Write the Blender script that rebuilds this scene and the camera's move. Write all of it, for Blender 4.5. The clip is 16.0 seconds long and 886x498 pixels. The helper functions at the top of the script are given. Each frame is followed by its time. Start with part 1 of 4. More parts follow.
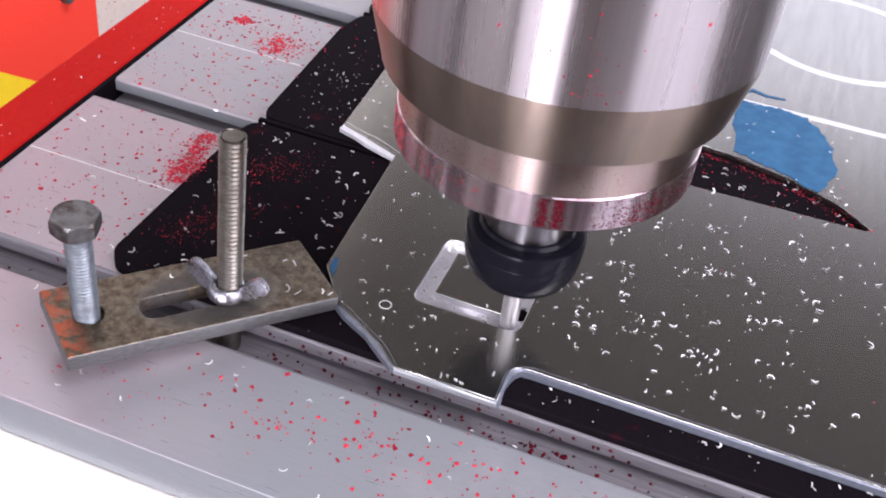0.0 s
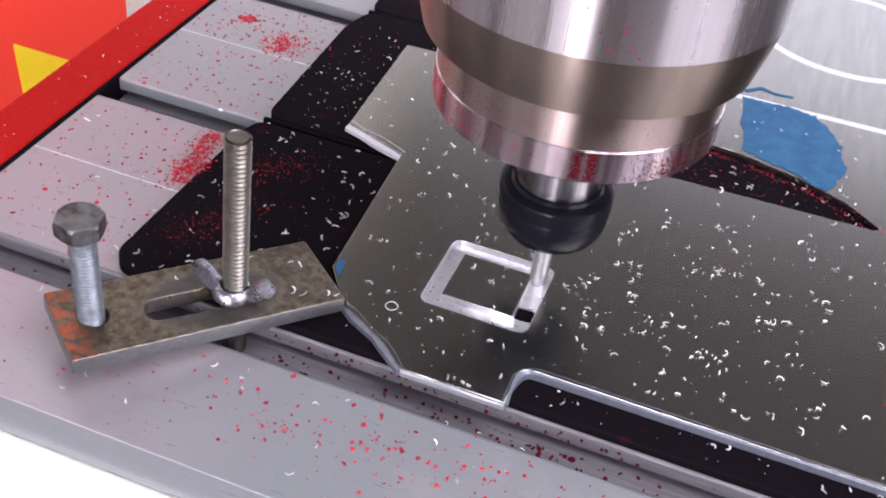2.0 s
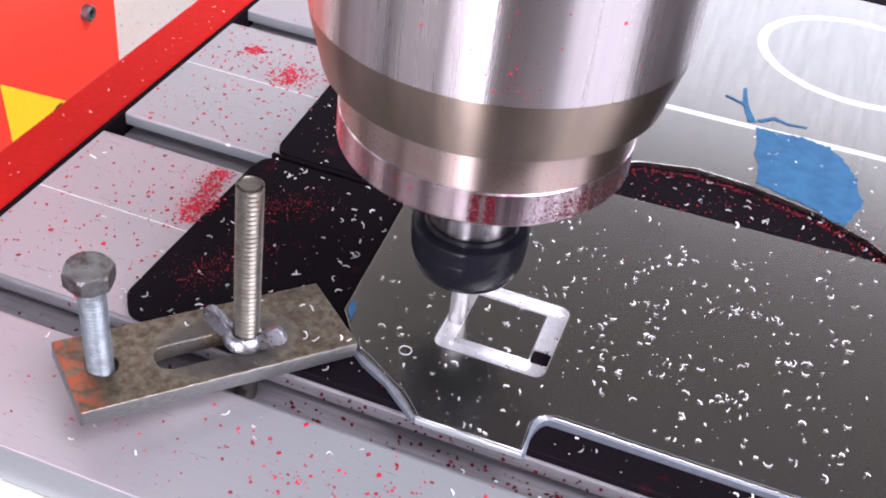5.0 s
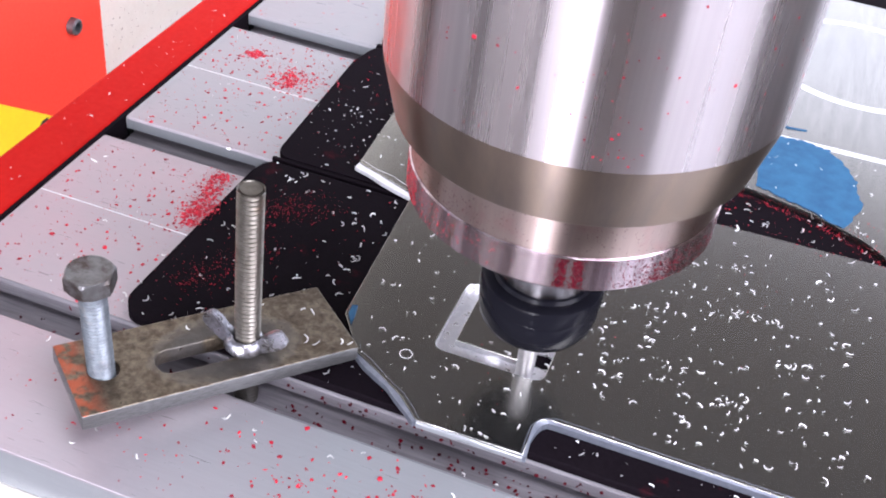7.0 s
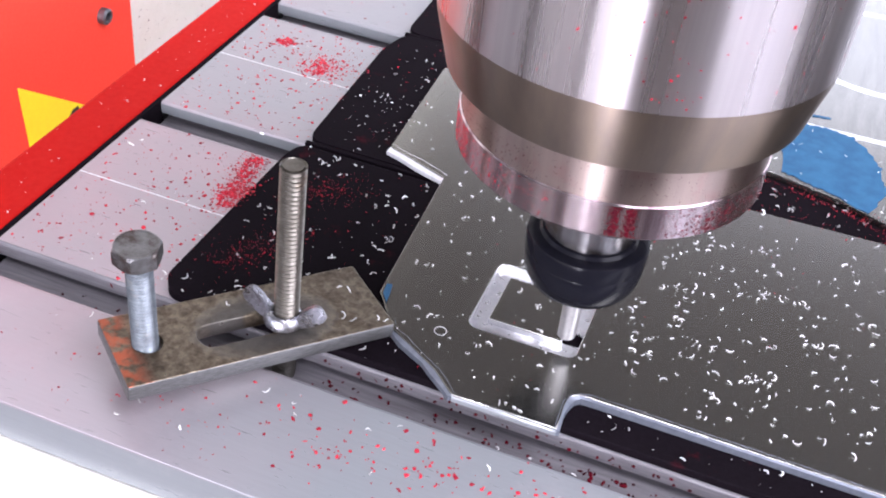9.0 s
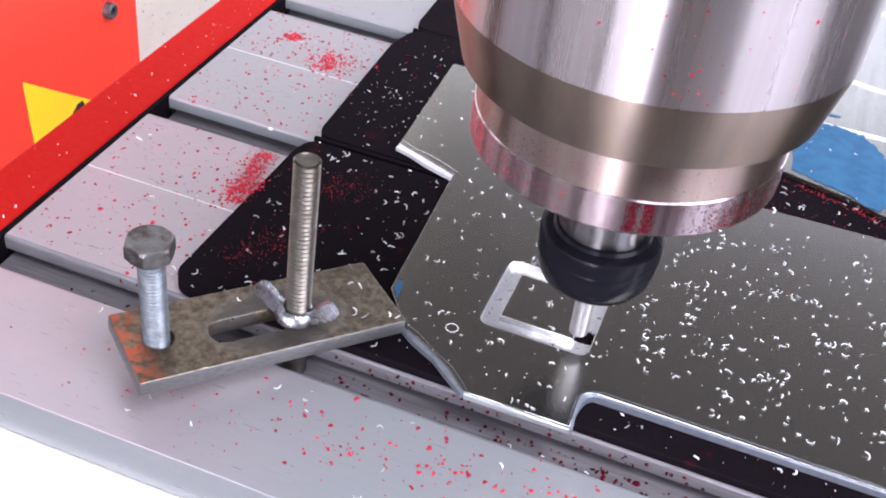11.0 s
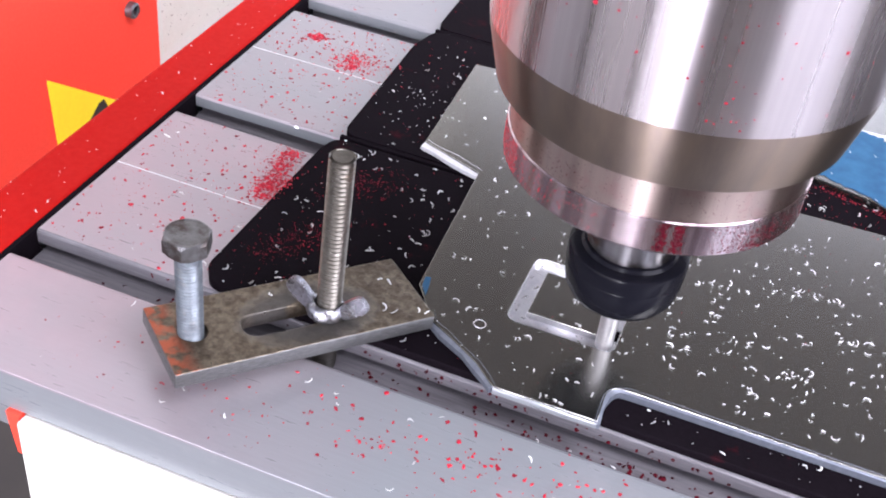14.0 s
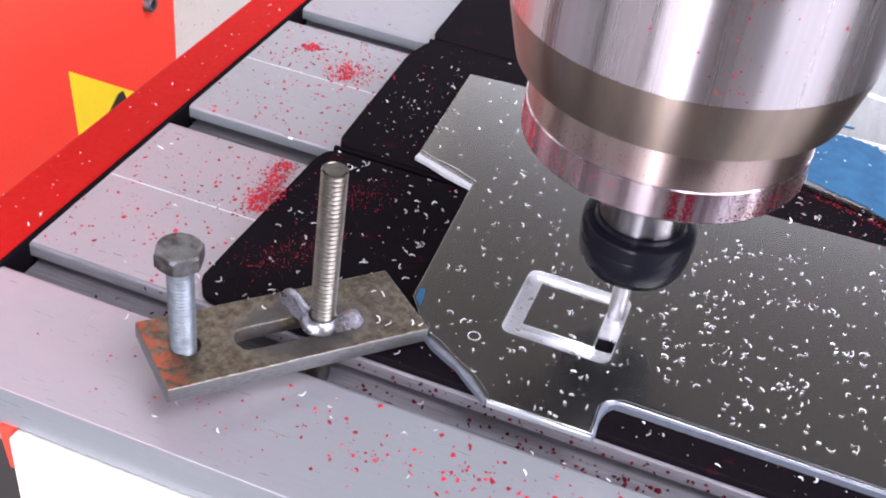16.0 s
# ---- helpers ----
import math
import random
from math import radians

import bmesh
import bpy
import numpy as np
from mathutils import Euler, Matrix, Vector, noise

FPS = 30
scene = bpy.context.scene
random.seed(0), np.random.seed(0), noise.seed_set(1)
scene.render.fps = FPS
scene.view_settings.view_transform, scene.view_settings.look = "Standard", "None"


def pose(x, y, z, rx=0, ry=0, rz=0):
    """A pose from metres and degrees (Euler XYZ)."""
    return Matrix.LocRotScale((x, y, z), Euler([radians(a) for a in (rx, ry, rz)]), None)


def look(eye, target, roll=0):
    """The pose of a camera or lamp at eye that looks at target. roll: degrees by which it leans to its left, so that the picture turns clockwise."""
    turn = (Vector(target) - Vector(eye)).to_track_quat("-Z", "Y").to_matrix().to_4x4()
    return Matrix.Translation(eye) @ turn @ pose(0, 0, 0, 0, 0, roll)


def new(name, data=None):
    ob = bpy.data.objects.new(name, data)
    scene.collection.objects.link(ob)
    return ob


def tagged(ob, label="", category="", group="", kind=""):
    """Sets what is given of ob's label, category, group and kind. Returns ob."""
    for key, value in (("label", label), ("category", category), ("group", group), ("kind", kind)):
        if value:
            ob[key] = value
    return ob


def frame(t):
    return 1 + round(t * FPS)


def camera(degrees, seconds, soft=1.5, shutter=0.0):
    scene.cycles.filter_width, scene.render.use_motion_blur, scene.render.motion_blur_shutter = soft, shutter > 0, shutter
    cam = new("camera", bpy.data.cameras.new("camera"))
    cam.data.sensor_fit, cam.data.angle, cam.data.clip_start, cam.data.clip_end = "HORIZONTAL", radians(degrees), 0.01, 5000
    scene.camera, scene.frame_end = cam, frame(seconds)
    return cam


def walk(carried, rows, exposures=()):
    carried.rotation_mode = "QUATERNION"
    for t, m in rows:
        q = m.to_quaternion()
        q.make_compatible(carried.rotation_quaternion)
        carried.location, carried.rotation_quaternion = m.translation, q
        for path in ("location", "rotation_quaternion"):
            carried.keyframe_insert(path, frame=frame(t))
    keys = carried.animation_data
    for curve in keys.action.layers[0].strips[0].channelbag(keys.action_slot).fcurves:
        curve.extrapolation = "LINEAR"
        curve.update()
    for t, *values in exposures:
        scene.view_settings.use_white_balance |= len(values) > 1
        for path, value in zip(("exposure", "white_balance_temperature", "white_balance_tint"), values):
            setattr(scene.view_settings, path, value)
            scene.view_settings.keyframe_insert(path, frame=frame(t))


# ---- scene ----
cam = camera(43.0, 16.0, 2.0)
PATH = [
    (0, (0.1930, -0.1889, 0.1982), (0.1306, 0.0372, 0.0111), 7.85),
    (0.5, (0.1931, -0.1880, 0.1976), (0.1306, 0.0376, 0.0100), 7.84),
    (1, (0.1918, -0.1865, 0.1983), (0.1295, 0.0392, 0.0107), 7.79),
    (1.5, (0.1910, -0.1865, 0.1983), (0.1283, 0.0392, 0.0109), 7.70),
    (2, (0.1916, -0.1868, 0.1979), (0.1285, 0.0382, 0.0098), 7.62),
    (2.5, (0.1937, -0.1871, 0.1971), (0.1308, 0.0379, 0.0088), 7.48),
    (3, (0.1933, -0.1881, 0.1975), (0.1300, 0.0365, 0.0090), 7.49),
    (3.5, (0.1898, -0.1841, 0.2002), (0.1270, 0.0423, 0.0137), 7.51),
    (4, (0.1845, -0.1787, 0.2001), (0.1210, 0.0473, 0.0134), 7.37),
    (6.5, (0.1845, -0.1813, 0.2019), (0.1208, 0.0463, 0.0171), 7.27),
    (7, (0.1844, -0.1798, 0.2013), (0.1206, 0.0471, 0.0157), 7.25),
    (7.5, (0.1848, -0.1774, 0.2015), (0.1220, 0.0500, 0.0161), 7.32),
    (8, (0.1840, -0.1808, 0.2022), (0.1198, 0.0459, 0.0165), 7.00),
    (8.5, (0.1825, -0.1873, 0.2012), (0.1161, 0.0390, 0.0157), 7.01),
    (9, (0.1815, -0.1892, 0.2000), (0.1151, 0.0368, 0.0142), 7.07),
    (9.5, (0.1812, -0.1892, 0.2003), (0.1147, 0.0362, 0.0138), 6.93),
    (12, (0.1742, -0.1907, 0.1959), (0.1098, 0.0356, 0.0098), 7.88),
    (12.5, (0.1723, -0.1923, 0.1948), (0.1081, 0.0339, 0.0085), 7.93),
    (13, (0.1702, -0.1962, 0.1947), (0.1055, 0.0296, 0.0081), 8.05),
    (13.5, (0.1720, -0.1975, 0.1975), (0.1065, 0.0285, 0.0114), 7.84),
    (14, (0.1728, -0.1957, 0.1986), (0.1064, 0.0306, 0.0131), 7.75),
    (14.5, (0.1733, -0.1933, 0.1966), (0.1079, 0.0331, 0.0108), 7.75),
    (15, (0.1721, -0.1942, 0.1958), (0.1076, 0.0319, 0.0095), 7.82),
    (15.5, (0.1725, -0.1968, 0.1964), (0.1063, 0.0287, 0.0099), 7.62),
    (16, (0.1731, -0.1938, 0.1995), (0.1068, 0.0335, 0.0152), 7.57),
]
EXPOSURES = [(0, -0.27, 6350, 23), (1, -0.39, 6350, 23), (3, -0.40, 6350, 23), (3.5, -0.38, 6350, 23), (4, -0.12, 6350, 23), (6.5, 0.03, 6150, 20), (8, 0.13, 6150, 20), (9, 0.03, 6150, 20), (9.5, -0.12, 6150, 20), (12, 0.05, 6150, 20), (13, 0.03, 6150, 20), (14, 0.00, 6150, 20), (16, -0.07, 6150, 20)]
walk(cam, [(t, look(eye, target, roll)) for t, eye, target, roll in PATH], EXPOSURES)

# ---- world, added window lamps and exposure ----
world = bpy.data.worlds.new("sky")
scene.world = world
world.use_nodes = True
wt = world.node_tree
sky = wt.nodes.new("ShaderNodeTexSky")
sky.sky_type = "NISHITA"
sky.sun_disc = False
sky.sun_elevation, sky.sun_rotation = radians(40), radians(200)
wt.nodes["Background"].inputs["Strength"].default_value = 0.12
wt.links.new(sky.outputs["Color"], wt.nodes["Background"].inputs["Color"])

MM = 0.001
ROOM_W, ROOM_E, ROOM_S, ROOM_N, FLOOR_Z, CEIL_Z = -2.4, 2.8, -2.6, 2.6, -0.92, 2.7
# unseen windows added for the metal's reflections: wall, from, to, sill, head, watts per square metre
ADDED_WINDOWS = [
    ("n", -2.2, 2.6, -0.6, 1.45, 7.5),
    ("s", -2.35, -0.60, -0.4, 1.9, 8.5),
    ("s", -0.45, 0.02, -0.4, 1.9, 25.0),
    ("s", 0.10, 0.60, -0.4, 1.9, 95.0),
    ("e", -2.2, 0.20, 0.1, 2.6, 30.0),
    ("w", -2.5, -0.7, -0.3, 1.6, 7.0),
    ("w", 0.3, 1.9, -0.3, 1.6, 12.0),
]
# unseen overhead lamp added to light the red plate: x from, to, y from, to, watts per square metre
OVERHEAD_FILL = (0.9, 2.6, -1.4, 0.6, 47.0)


# ---- materials ----
def material(name, base, metal=0.0, rough=0.5, base2=None, grain=(1, 1, 1), scale=60.0, bump=0.0, rough_var=0.0,
             stain=None, stain_scale=25.0, stain_amount=0.5, stain_at=0.55, coat=0.0, spec=0.5, turned=0.0, island=False):
    m = bpy.data.materials.new(name)
    m.use_nodes = True
    nt = m.node_tree
    b = nt.nodes["Principled BSDF"]
    b.inputs["Metallic"].default_value = metal
    b.inputs["Roughness"].default_value = rough
    b.inputs["Specular IOR Level"].default_value = spec
    if coat:
        b.inputs["Coat Weight"].default_value = coat
        b.inputs["Coat Roughness"].default_value = 0.15
    if turned:
        tg = nt.nodes.new("ShaderNodeTangent")
        tg.direction_type, tg.axis = "RADIAL", "Z"
        b.inputs["Anisotropic"].default_value = turned
        b.inputs["Anisotropic Rotation"].default_value = 0.25
        nt.links.new(tg.outputs["Tangent"], b.inputs["Tangent"])
    tc = nt.nodes.new("ShaderNodeTexCoord")
    mp = nt.nodes.new("ShaderNodeMapping")
    mp.inputs["Scale"].default_value = grain
    nt.links.new(tc.outputs["Object"], mp.inputs["Vector"])
    n1 = nt.nodes.new("ShaderNodeTexNoise")
    n1.inputs["Scale"].default_value = scale
    n1.inputs["Detail"].default_value = 6
    n1.inputs["Roughness"].default_value = 0.65
    nt.links.new(mp.outputs["Vector"], n1.inputs["Vector"])
    mix = nt.nodes.new("ShaderNodeMix")
    mix.data_type = "RGBA"
    mix.inputs["A"].default_value = (*base, 1)
    mix.inputs["B"].default_value = (*(base2 or tuple(c * 0.8 for c in base)), 1)
    ramp = nt.nodes.new("ShaderNodeMapRange")
    ramp.inputs["From Min"].default_value, ramp.inputs["From Max"].default_value = 0.35, 0.65
    if island:
        ge = nt.nodes.new("ShaderNodeNewGeometry")
        ramp.inputs["From Min"].default_value, ramp.inputs["From Max"].default_value = 0.0, 1.0
        nt.links.new(ge.outputs["Random Per Island"], ramp.inputs["Value"])
    else:
        nt.links.new(n1.outputs["Fac"], ramp.inputs["Value"])
    nt.links.new(ramp.outputs["Result"], mix.inputs["Factor"])
    out = mix.outputs["Result"]
    if stain:
        n2 = nt.nodes.new("ShaderNodeTexNoise")
        n2.inputs["Scale"].default_value = stain_scale
        n2.inputs["Detail"].default_value = 8
        n2.inputs["Roughness"].default_value = 0.7
        nt.links.new(tc.outputs["Object"], n2.inputs["Vector"])
        r2 = nt.nodes.new("ShaderNodeMapRange")
        r2.inputs["From Min"].default_value, r2.inputs["From Max"].default_value = stain_at, stain_at + 0.12
        r2.inputs["To Max"].default_value = stain_amount
        nt.links.new(n2.outputs["Fac"], r2.inputs["Value"])
        mix2 = nt.nodes.new("ShaderNodeMix")
        mix2.data_type = "RGBA"
        nt.links.new(r2.outputs["Result"], mix2.inputs["Factor"])
        nt.links.new(out, mix2.inputs["A"])
        mix2.inputs["B"].default_value = (*stain, 1)
        out = mix2.outputs["Result"]
    nt.links.new(out, b.inputs["Base Color"])
    if rough_var:
        r3 = nt.nodes.new("ShaderNodeMapRange")
        r3.inputs["From Min"].default_value, r3.inputs["From Max"].default_value = 0.3, 0.7
        r3.inputs["To Min"].default_value, r3.inputs["To Max"].default_value = max(0.02, rough - rough_var), rough + rough_var
        nt.links.new(n1.outputs["Fac"], r3.inputs["Value"])
        nt.links.new(r3.outputs["Result"], b.inputs["Roughness"])
    if bump:
        bp = nt.nodes.new("ShaderNodeBump")
        bp.inputs["Strength"].default_value = bump
        bp.inputs["Distance"].default_value = 0.0004
        nt.links.new(n1.outputs["Fac"], bp.inputs["Height"])
        nt.links.new(bp.outputs["Normal"], b.inputs["Normal"])
    return m


SLAT = material("extruded_aluminium", (0.262, 0.276, 0.292), 0.33, 0.31, (0.248, 0.26, 0.275), (0.6, 9, 9), 120, 0.015, 0.05,
                (0.36, 0.345, 0.365), 18, 0.4)


def bounce_and_dust_tint(mat, near, far, colour, amount):
    """Red bounced from the gantry plate and fine red dust, coloured in as one blotchy film, thick at the bed's end and
    thinning out along it.
    """
    nt = mat.node_tree
    b = nt.nodes["Principled BSDF"]
    base = b.inputs["Base Color"].links[0].from_socket
    tc, xyz = nt.nodes.new("ShaderNodeTexCoord"), nt.nodes.new("ShaderNodeSeparateXYZ")
    no = nt.nodes.new("ShaderNodeTexNoise")
    no.inputs["Scale"].default_value, no.inputs["Detail"].default_value = 38, 5
    nt.links.new(tc.outputs["Object"], xyz.inputs["Vector"])
    nt.links.new(tc.outputs["Object"], no.inputs["Vector"])
    r = nt.nodes.new("ShaderNodeMapRange")
    r.inputs["From Min"].default_value, r.inputs["From Max"].default_value = near, far
    r.inputs["To Min"].default_value, r.inputs["To Max"].default_value = amount, 0.0
    nt.links.new(xyz.outputs["X"], r.inputs["Value"])
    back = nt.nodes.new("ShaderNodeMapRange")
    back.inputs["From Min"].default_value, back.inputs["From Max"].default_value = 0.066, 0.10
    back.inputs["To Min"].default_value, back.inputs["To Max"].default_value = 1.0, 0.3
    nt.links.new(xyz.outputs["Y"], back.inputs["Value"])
    blot = nt.nodes.new("ShaderNodeMapRange")
    blot.inputs["From Min"].default_value, blot.inputs["From Max"].default_value = 0.3, 0.65
    blot.inputs["To Min"].default_value = 0.55
    nt.links.new(no.outputs["Fac"], blot.inputs["Value"])
    mul = nt.nodes.new("ShaderNodeMath")
    mul.operation = "MULTIPLY"
    nt.links.new(r.outputs["Result"], mul.inputs[0])
    nt.links.new(blot.outputs["Result"], mul.inputs[1])
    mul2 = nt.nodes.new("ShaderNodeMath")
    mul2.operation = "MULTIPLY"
    top = nt.nodes.new("ShaderNodeMapRange")
    top.inputs["From Min"].default_value, top.inputs["From Max"].default_value = -0.0012, -0.0003
    nt.links.new(xyz.outputs["Z"], top.inputs["Value"])
    mul3 = nt.nodes.new("ShaderNodeMath")
    mul3.operation = "MULTIPLY"
    nt.links.new(mul.outputs[0], mul3.inputs[0])
    nt.links.new(top.outputs["Result"], mul3.inputs[1])
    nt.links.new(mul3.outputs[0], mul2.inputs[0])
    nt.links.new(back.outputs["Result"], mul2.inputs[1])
    mix = nt.nodes.new("ShaderNodeMix")
    mix.data_type = "RGBA"
    nt.links.new(mul2.outputs[0], mix.inputs["Factor"])
    nt.links.new(base, mix.inputs["A"])
    mix.inputs["B"].default_value = (*colour, 1)
    nt.links.new(mix.outputs["Result"], b.inputs["Base Color"])


bounce_and_dust_tint(SLAT, 0.01, 0.12, (0.42, 0.265, 0.295), 0.62)
PLATE = material("rolled_aluminium", (0.355, 0.35, 0.325), 1.0, 0.225, (0.32, 0.318, 0.297), (6, 0.5, 1), 60, 0.0, 0.012,
                 (0.285, 0.28, 0.262), 14, 0.5)
# slat aluminium darkened by the shade that lies in the T-slots
SLOT_SHADE = material("shaded_slot_aluminium", (0.19, 0.18, 0.195), 0.3, 0.6, (0.12, 0.11, 0.12), (0.5, 8, 8), 120, 0.05, 0.05)
FRESH = material("milled_channel_floor", (0.78, 0.78, 0.80), 0.75, 0.33, (0.62, 0.62, 0.65), (1, 1, 1), 420, 0.3, 0.1)
CUT = material("fresh_cut_aluminium", (0.86, 0.86, 0.88), 1.0, 0.35, (0.78, 0.78, 0.80), (1, 1, 1), 900, 0.25, 0.1)
RUBBER = material("black_rubber", (0.0045, 0.003, 0.0045), 0.0, 0.75, (0.007, 0.005, 0.007), (1, 1, 1), 900, 0.25, 0.1,
                  (0.07, 0.007, 0.012), 60, 0.55, 0.60, spec=0.025)
RED = material("red_powder_coat", (0.98, 0.072, 0.042), 0.0, 0.5, (0.95, 0.064, 0.037), (1, 1, 1), 700, 0.08, 0.05, spec=0.2)
RED_DARK = material("red_paint", (0.41, 0.008, 0.005), 0.0, 0.55, (0.37, 0.006, 0.004), (1, 1, 1), 500, 0.06, 0.05, (0.42, 0.015, 0.012), 30, 0.5, spec=0.06)
YELLOW = material("yellow_vinyl", (1.0, 0.80, 0.008), 0.0, 0.45, (0.97, 0.76, 0.007), (1, 1, 1), 300)
BLACK = material("black_print", (0.015, 0.013, 0.012), 0.0, 0.45, None, (1, 1, 1), 300)
STEEL = material("worn_steel", (0.205, 0.17, 0.122), 0.8, 0.40, (0.078, 0.06, 0.043), (1, 1, 1), 420, 0.6, 0.16,
                 (0.06, 0.042, 0.028), 150, 0.7, 0.50)
STEEL_EDGE = material("sheared_steel", (0.18, 0.18, 0.182), 0.8, 0.42, (0.11, 0.11, 0.108), (1, 1, 8), 400, 0.3, 0.1)
ZINC = material("zinc_plated_steel", (0.19, 0.212, 0.232), 1.0, 0.5, (0.125, 0.138, 0.153), (1, 1, 1), 350, 0.15, 0.1,
                (0.22, 0.20, 0.18), 160, 0.6, 0.56)
ROD = material("dull_threaded_steel", (0.205, 0.19, 0.168), 1.0, 0.36, (0.13, 0.118, 0.10), (1, 1, 1), 300, 0.1, 0.06,
               (0.18, 0.13, 0.09), 130, 0.5, 0.58)
# stretched noise puts vertical reflection bands into the spindle steels' colours, strongest on the ring
SPINDLE = material("polished_stainless", (0.475, 0.435, 0.452), 1.0, 0.28, (0.395, 0.36, 0.375), (16, 16, 0.15), 14, 0.0, 0.03, turned=1.0)
SPINDLE2 = material("turned_stainless", (0.225, 0.176, 0.142), 1.0, 0.36, (0.175, 0.14, 0.122), (11, 11, 0.1), 14, 0.0, 0.0, turned=1.0)
NECK = material("dusty_steel", (0.31, 0.242, 0.218), 1.0, 0.38, (0.23, 0.18, 0.17), (11, 11, 0.1), 14, 0.03, 0.0, (0.26, 0.15, 0.15), 120, 0.45, 0.52, turned=1.0)
RING = material("ring_steel_reflection_bands", (0.67, 0.565, 0.595), 1.0, 0.21, (0.22, 0.16, 0.18), (15, 15, 0.1), 14, 0.0, 0.0, turned=0.97)
SHAFT = material("ground_shaft_steel", (0.40, 0.385, 0.40), 1.0, 0.2, (0.20, 0.19, 0.20), (30, 30, 0.1), 20, 0.0, 0.0, turned=0.97)
NUT = material("black_oxide_steel", (0.005, 0.005, 0.008), 0.0, 0.2, (0.008, 0.008, 0.011), (1, 1, 1), 80, 0.0, 0.0, spec=0.09)
CUTTER = material("carbide", (0.58, 0.57, 0.58), 1.0, 0.45, (0.50, 0.49, 0.51), (1, 1, 1), 500, 0.1, 0.06)
CREAM = material("cream_powder_coat", (0.78, 0.76, 0.70), 0.0, 0.45, (0.74, 0.72, 0.66), (1, 1, 1), 600, 0.06, 0.05,
                 (0.55, 0.50, 0.42), 16, 0.25, 0.6)
BLUE = material("blue_film", (0.002, 0.086, 0.19), 0.0, 0.6, (0.001, 0.062, 0.15), (1, 1, 1), 160, 0.3, 0.08)
MILLED = material("milled_aluminium", (0.80, 0.80, 0.83), 0.5, 0.5, (0.68, 0.68, 0.71), (1, 1, 1), 900, 0.2, 0.08)
DEBURRED = material("deburred_aluminium", (0.24, 0.26, 0.31), 0.7, 0.42, (0.18, 0.20, 0.245), (1, 1, 1), 500, 0.2, 0.08)
CHIP = material("aluminium_chip", (0.96, 0.96, 0.95), 0.15, 0.4, (0.34, 0.34, 0.345), (1, 1, 1), 800, island=True)
REDCHIP = material("red_plastic_chip", (0.60, 0.022, 0.045), 0.0, 0.5, (0.20, 0.005, 0.018), (1, 1, 1), 800, island=True, spec=0.25)
PLASTER = material("wall_plaster", (0.11, 0.09, 0.075), 0.0, 0.8, (0.095, 0.08, 0.065), (1, 1, 1), 9, 0.1)
CEILING = material("ceiling_board", (0.17, 0.17, 0.17), 0.0, 0.85, (0.15, 0.15, 0.15), (1, 1, 1), 6, 0.1)
CONCRETE = material("workshop_floor", (0.055, 0.045, 0.038), 0.0, 0.7, (0.042, 0.035, 0.03), (1, 1, 1), 7, 0.2)


# ---- mesh helpers ----
def link(name, bm, mat, parent=None, smooth=False, label=""):
    me = bpy.data.meshes.new(name)
    bmesh.ops.recalc_face_normals(bm, faces=bm.faces[:])
    bm.to_mesh(me)
    bm.free()
    for m in mat if isinstance(mat, (list, tuple)) else [mat]:
        me.materials.append(m)
    if smooth:
        me.polygons.foreach_set("use_smooth", [True] * len(me.polygons))
        me.set_sharp_from_angle(angle=radians(35))
    ob = new(name, me)
    ob.parent = parent
    if label:
        ob["label"] = label
    return ob


part = link


def empty(name, m=None):
    ob = new(name)
    ob.empty_display_size = 0.01
    if m is not None:
        ob.matrix_basis = m
    return ob


def box_bm(x0, x1, y0, y1, z0, z1, bevel=0.0, bm=None, segments=2):
    own = bm is None
    bm = bm or bmesh.new()
    r = bmesh.ops.create_cube(bm, size=1.0)
    vs = r["verts"]
    bmesh.ops.scale(bm, vec=(x1 - x0, y1 - y0, z1 - z0), verts=vs)
    bmesh.ops.translate(bm, vec=((x0 + x1) / 2, (y0 + y1) / 2, (z0 + z1) / 2), verts=vs)
    if bevel and own:
        bmesh.ops.bevel(bm, geom=bm.edges[:], offset=bevel, segments=segments, affect="EDGES", profile=0.6)
    return bm


def lathe_bm(profile, n=96, cap=True):
    bm = bmesh.new()
    rings = []
    for r, z in profile:
        if r < 1e-7:
            rings.append([bm.verts.new((0, 0, z))])
        else:
            rings.append([bm.verts.new((r * math.cos(2 * math.pi * i / n), r * math.sin(2 * math.pi * i / n), z)) for i in range(n)])
    for a, b in zip(rings, rings[1:]):
        for i in range(n):
            j = (i + 1) % n
            if len(a) == 1 and len(b) == 1:
                continue
            if len(a) == 1:
                bm.faces.new((a[0], b[j], b[i]))
            elif len(b) == 1:
                bm.faces.new((a[i], a[j], b[0]))
            else:
                bm.faces.new((a[i], a[j], b[j], b[i]))
    if cap:
        for ring in (rings[0], rings[-1]):
            if len(ring) > 1:
                bm.faces.new(ring)
    return bm


def rounded(points, radii, steps=6):
    """A polygon's outline with its corners rounded."""
    out, n = [], len(points)
    for i, (p, r) in enumerate(zip(points, radii)):
        p, a, b = Vector(p), Vector(points[i - 1]), Vector(points[(i + 1) % n])
        if r <= 0:
            out.append(tuple(p))
            continue
        u, v = (a - p).normalized(), (b - p).normalized()
        half = u.angle(v) / 2
        d = min(r / math.tan(half), 0.48 * (a - p).length, 0.48 * (b - p).length)
        p0, p1 = p + u * d, p + v * d
        for k in range(steps + 1):
            s = k / steps
            out.append(tuple(p0 * (1 - s) ** 2 + p * 2 * s * (1 - s) + p1 * s * s))
    return out


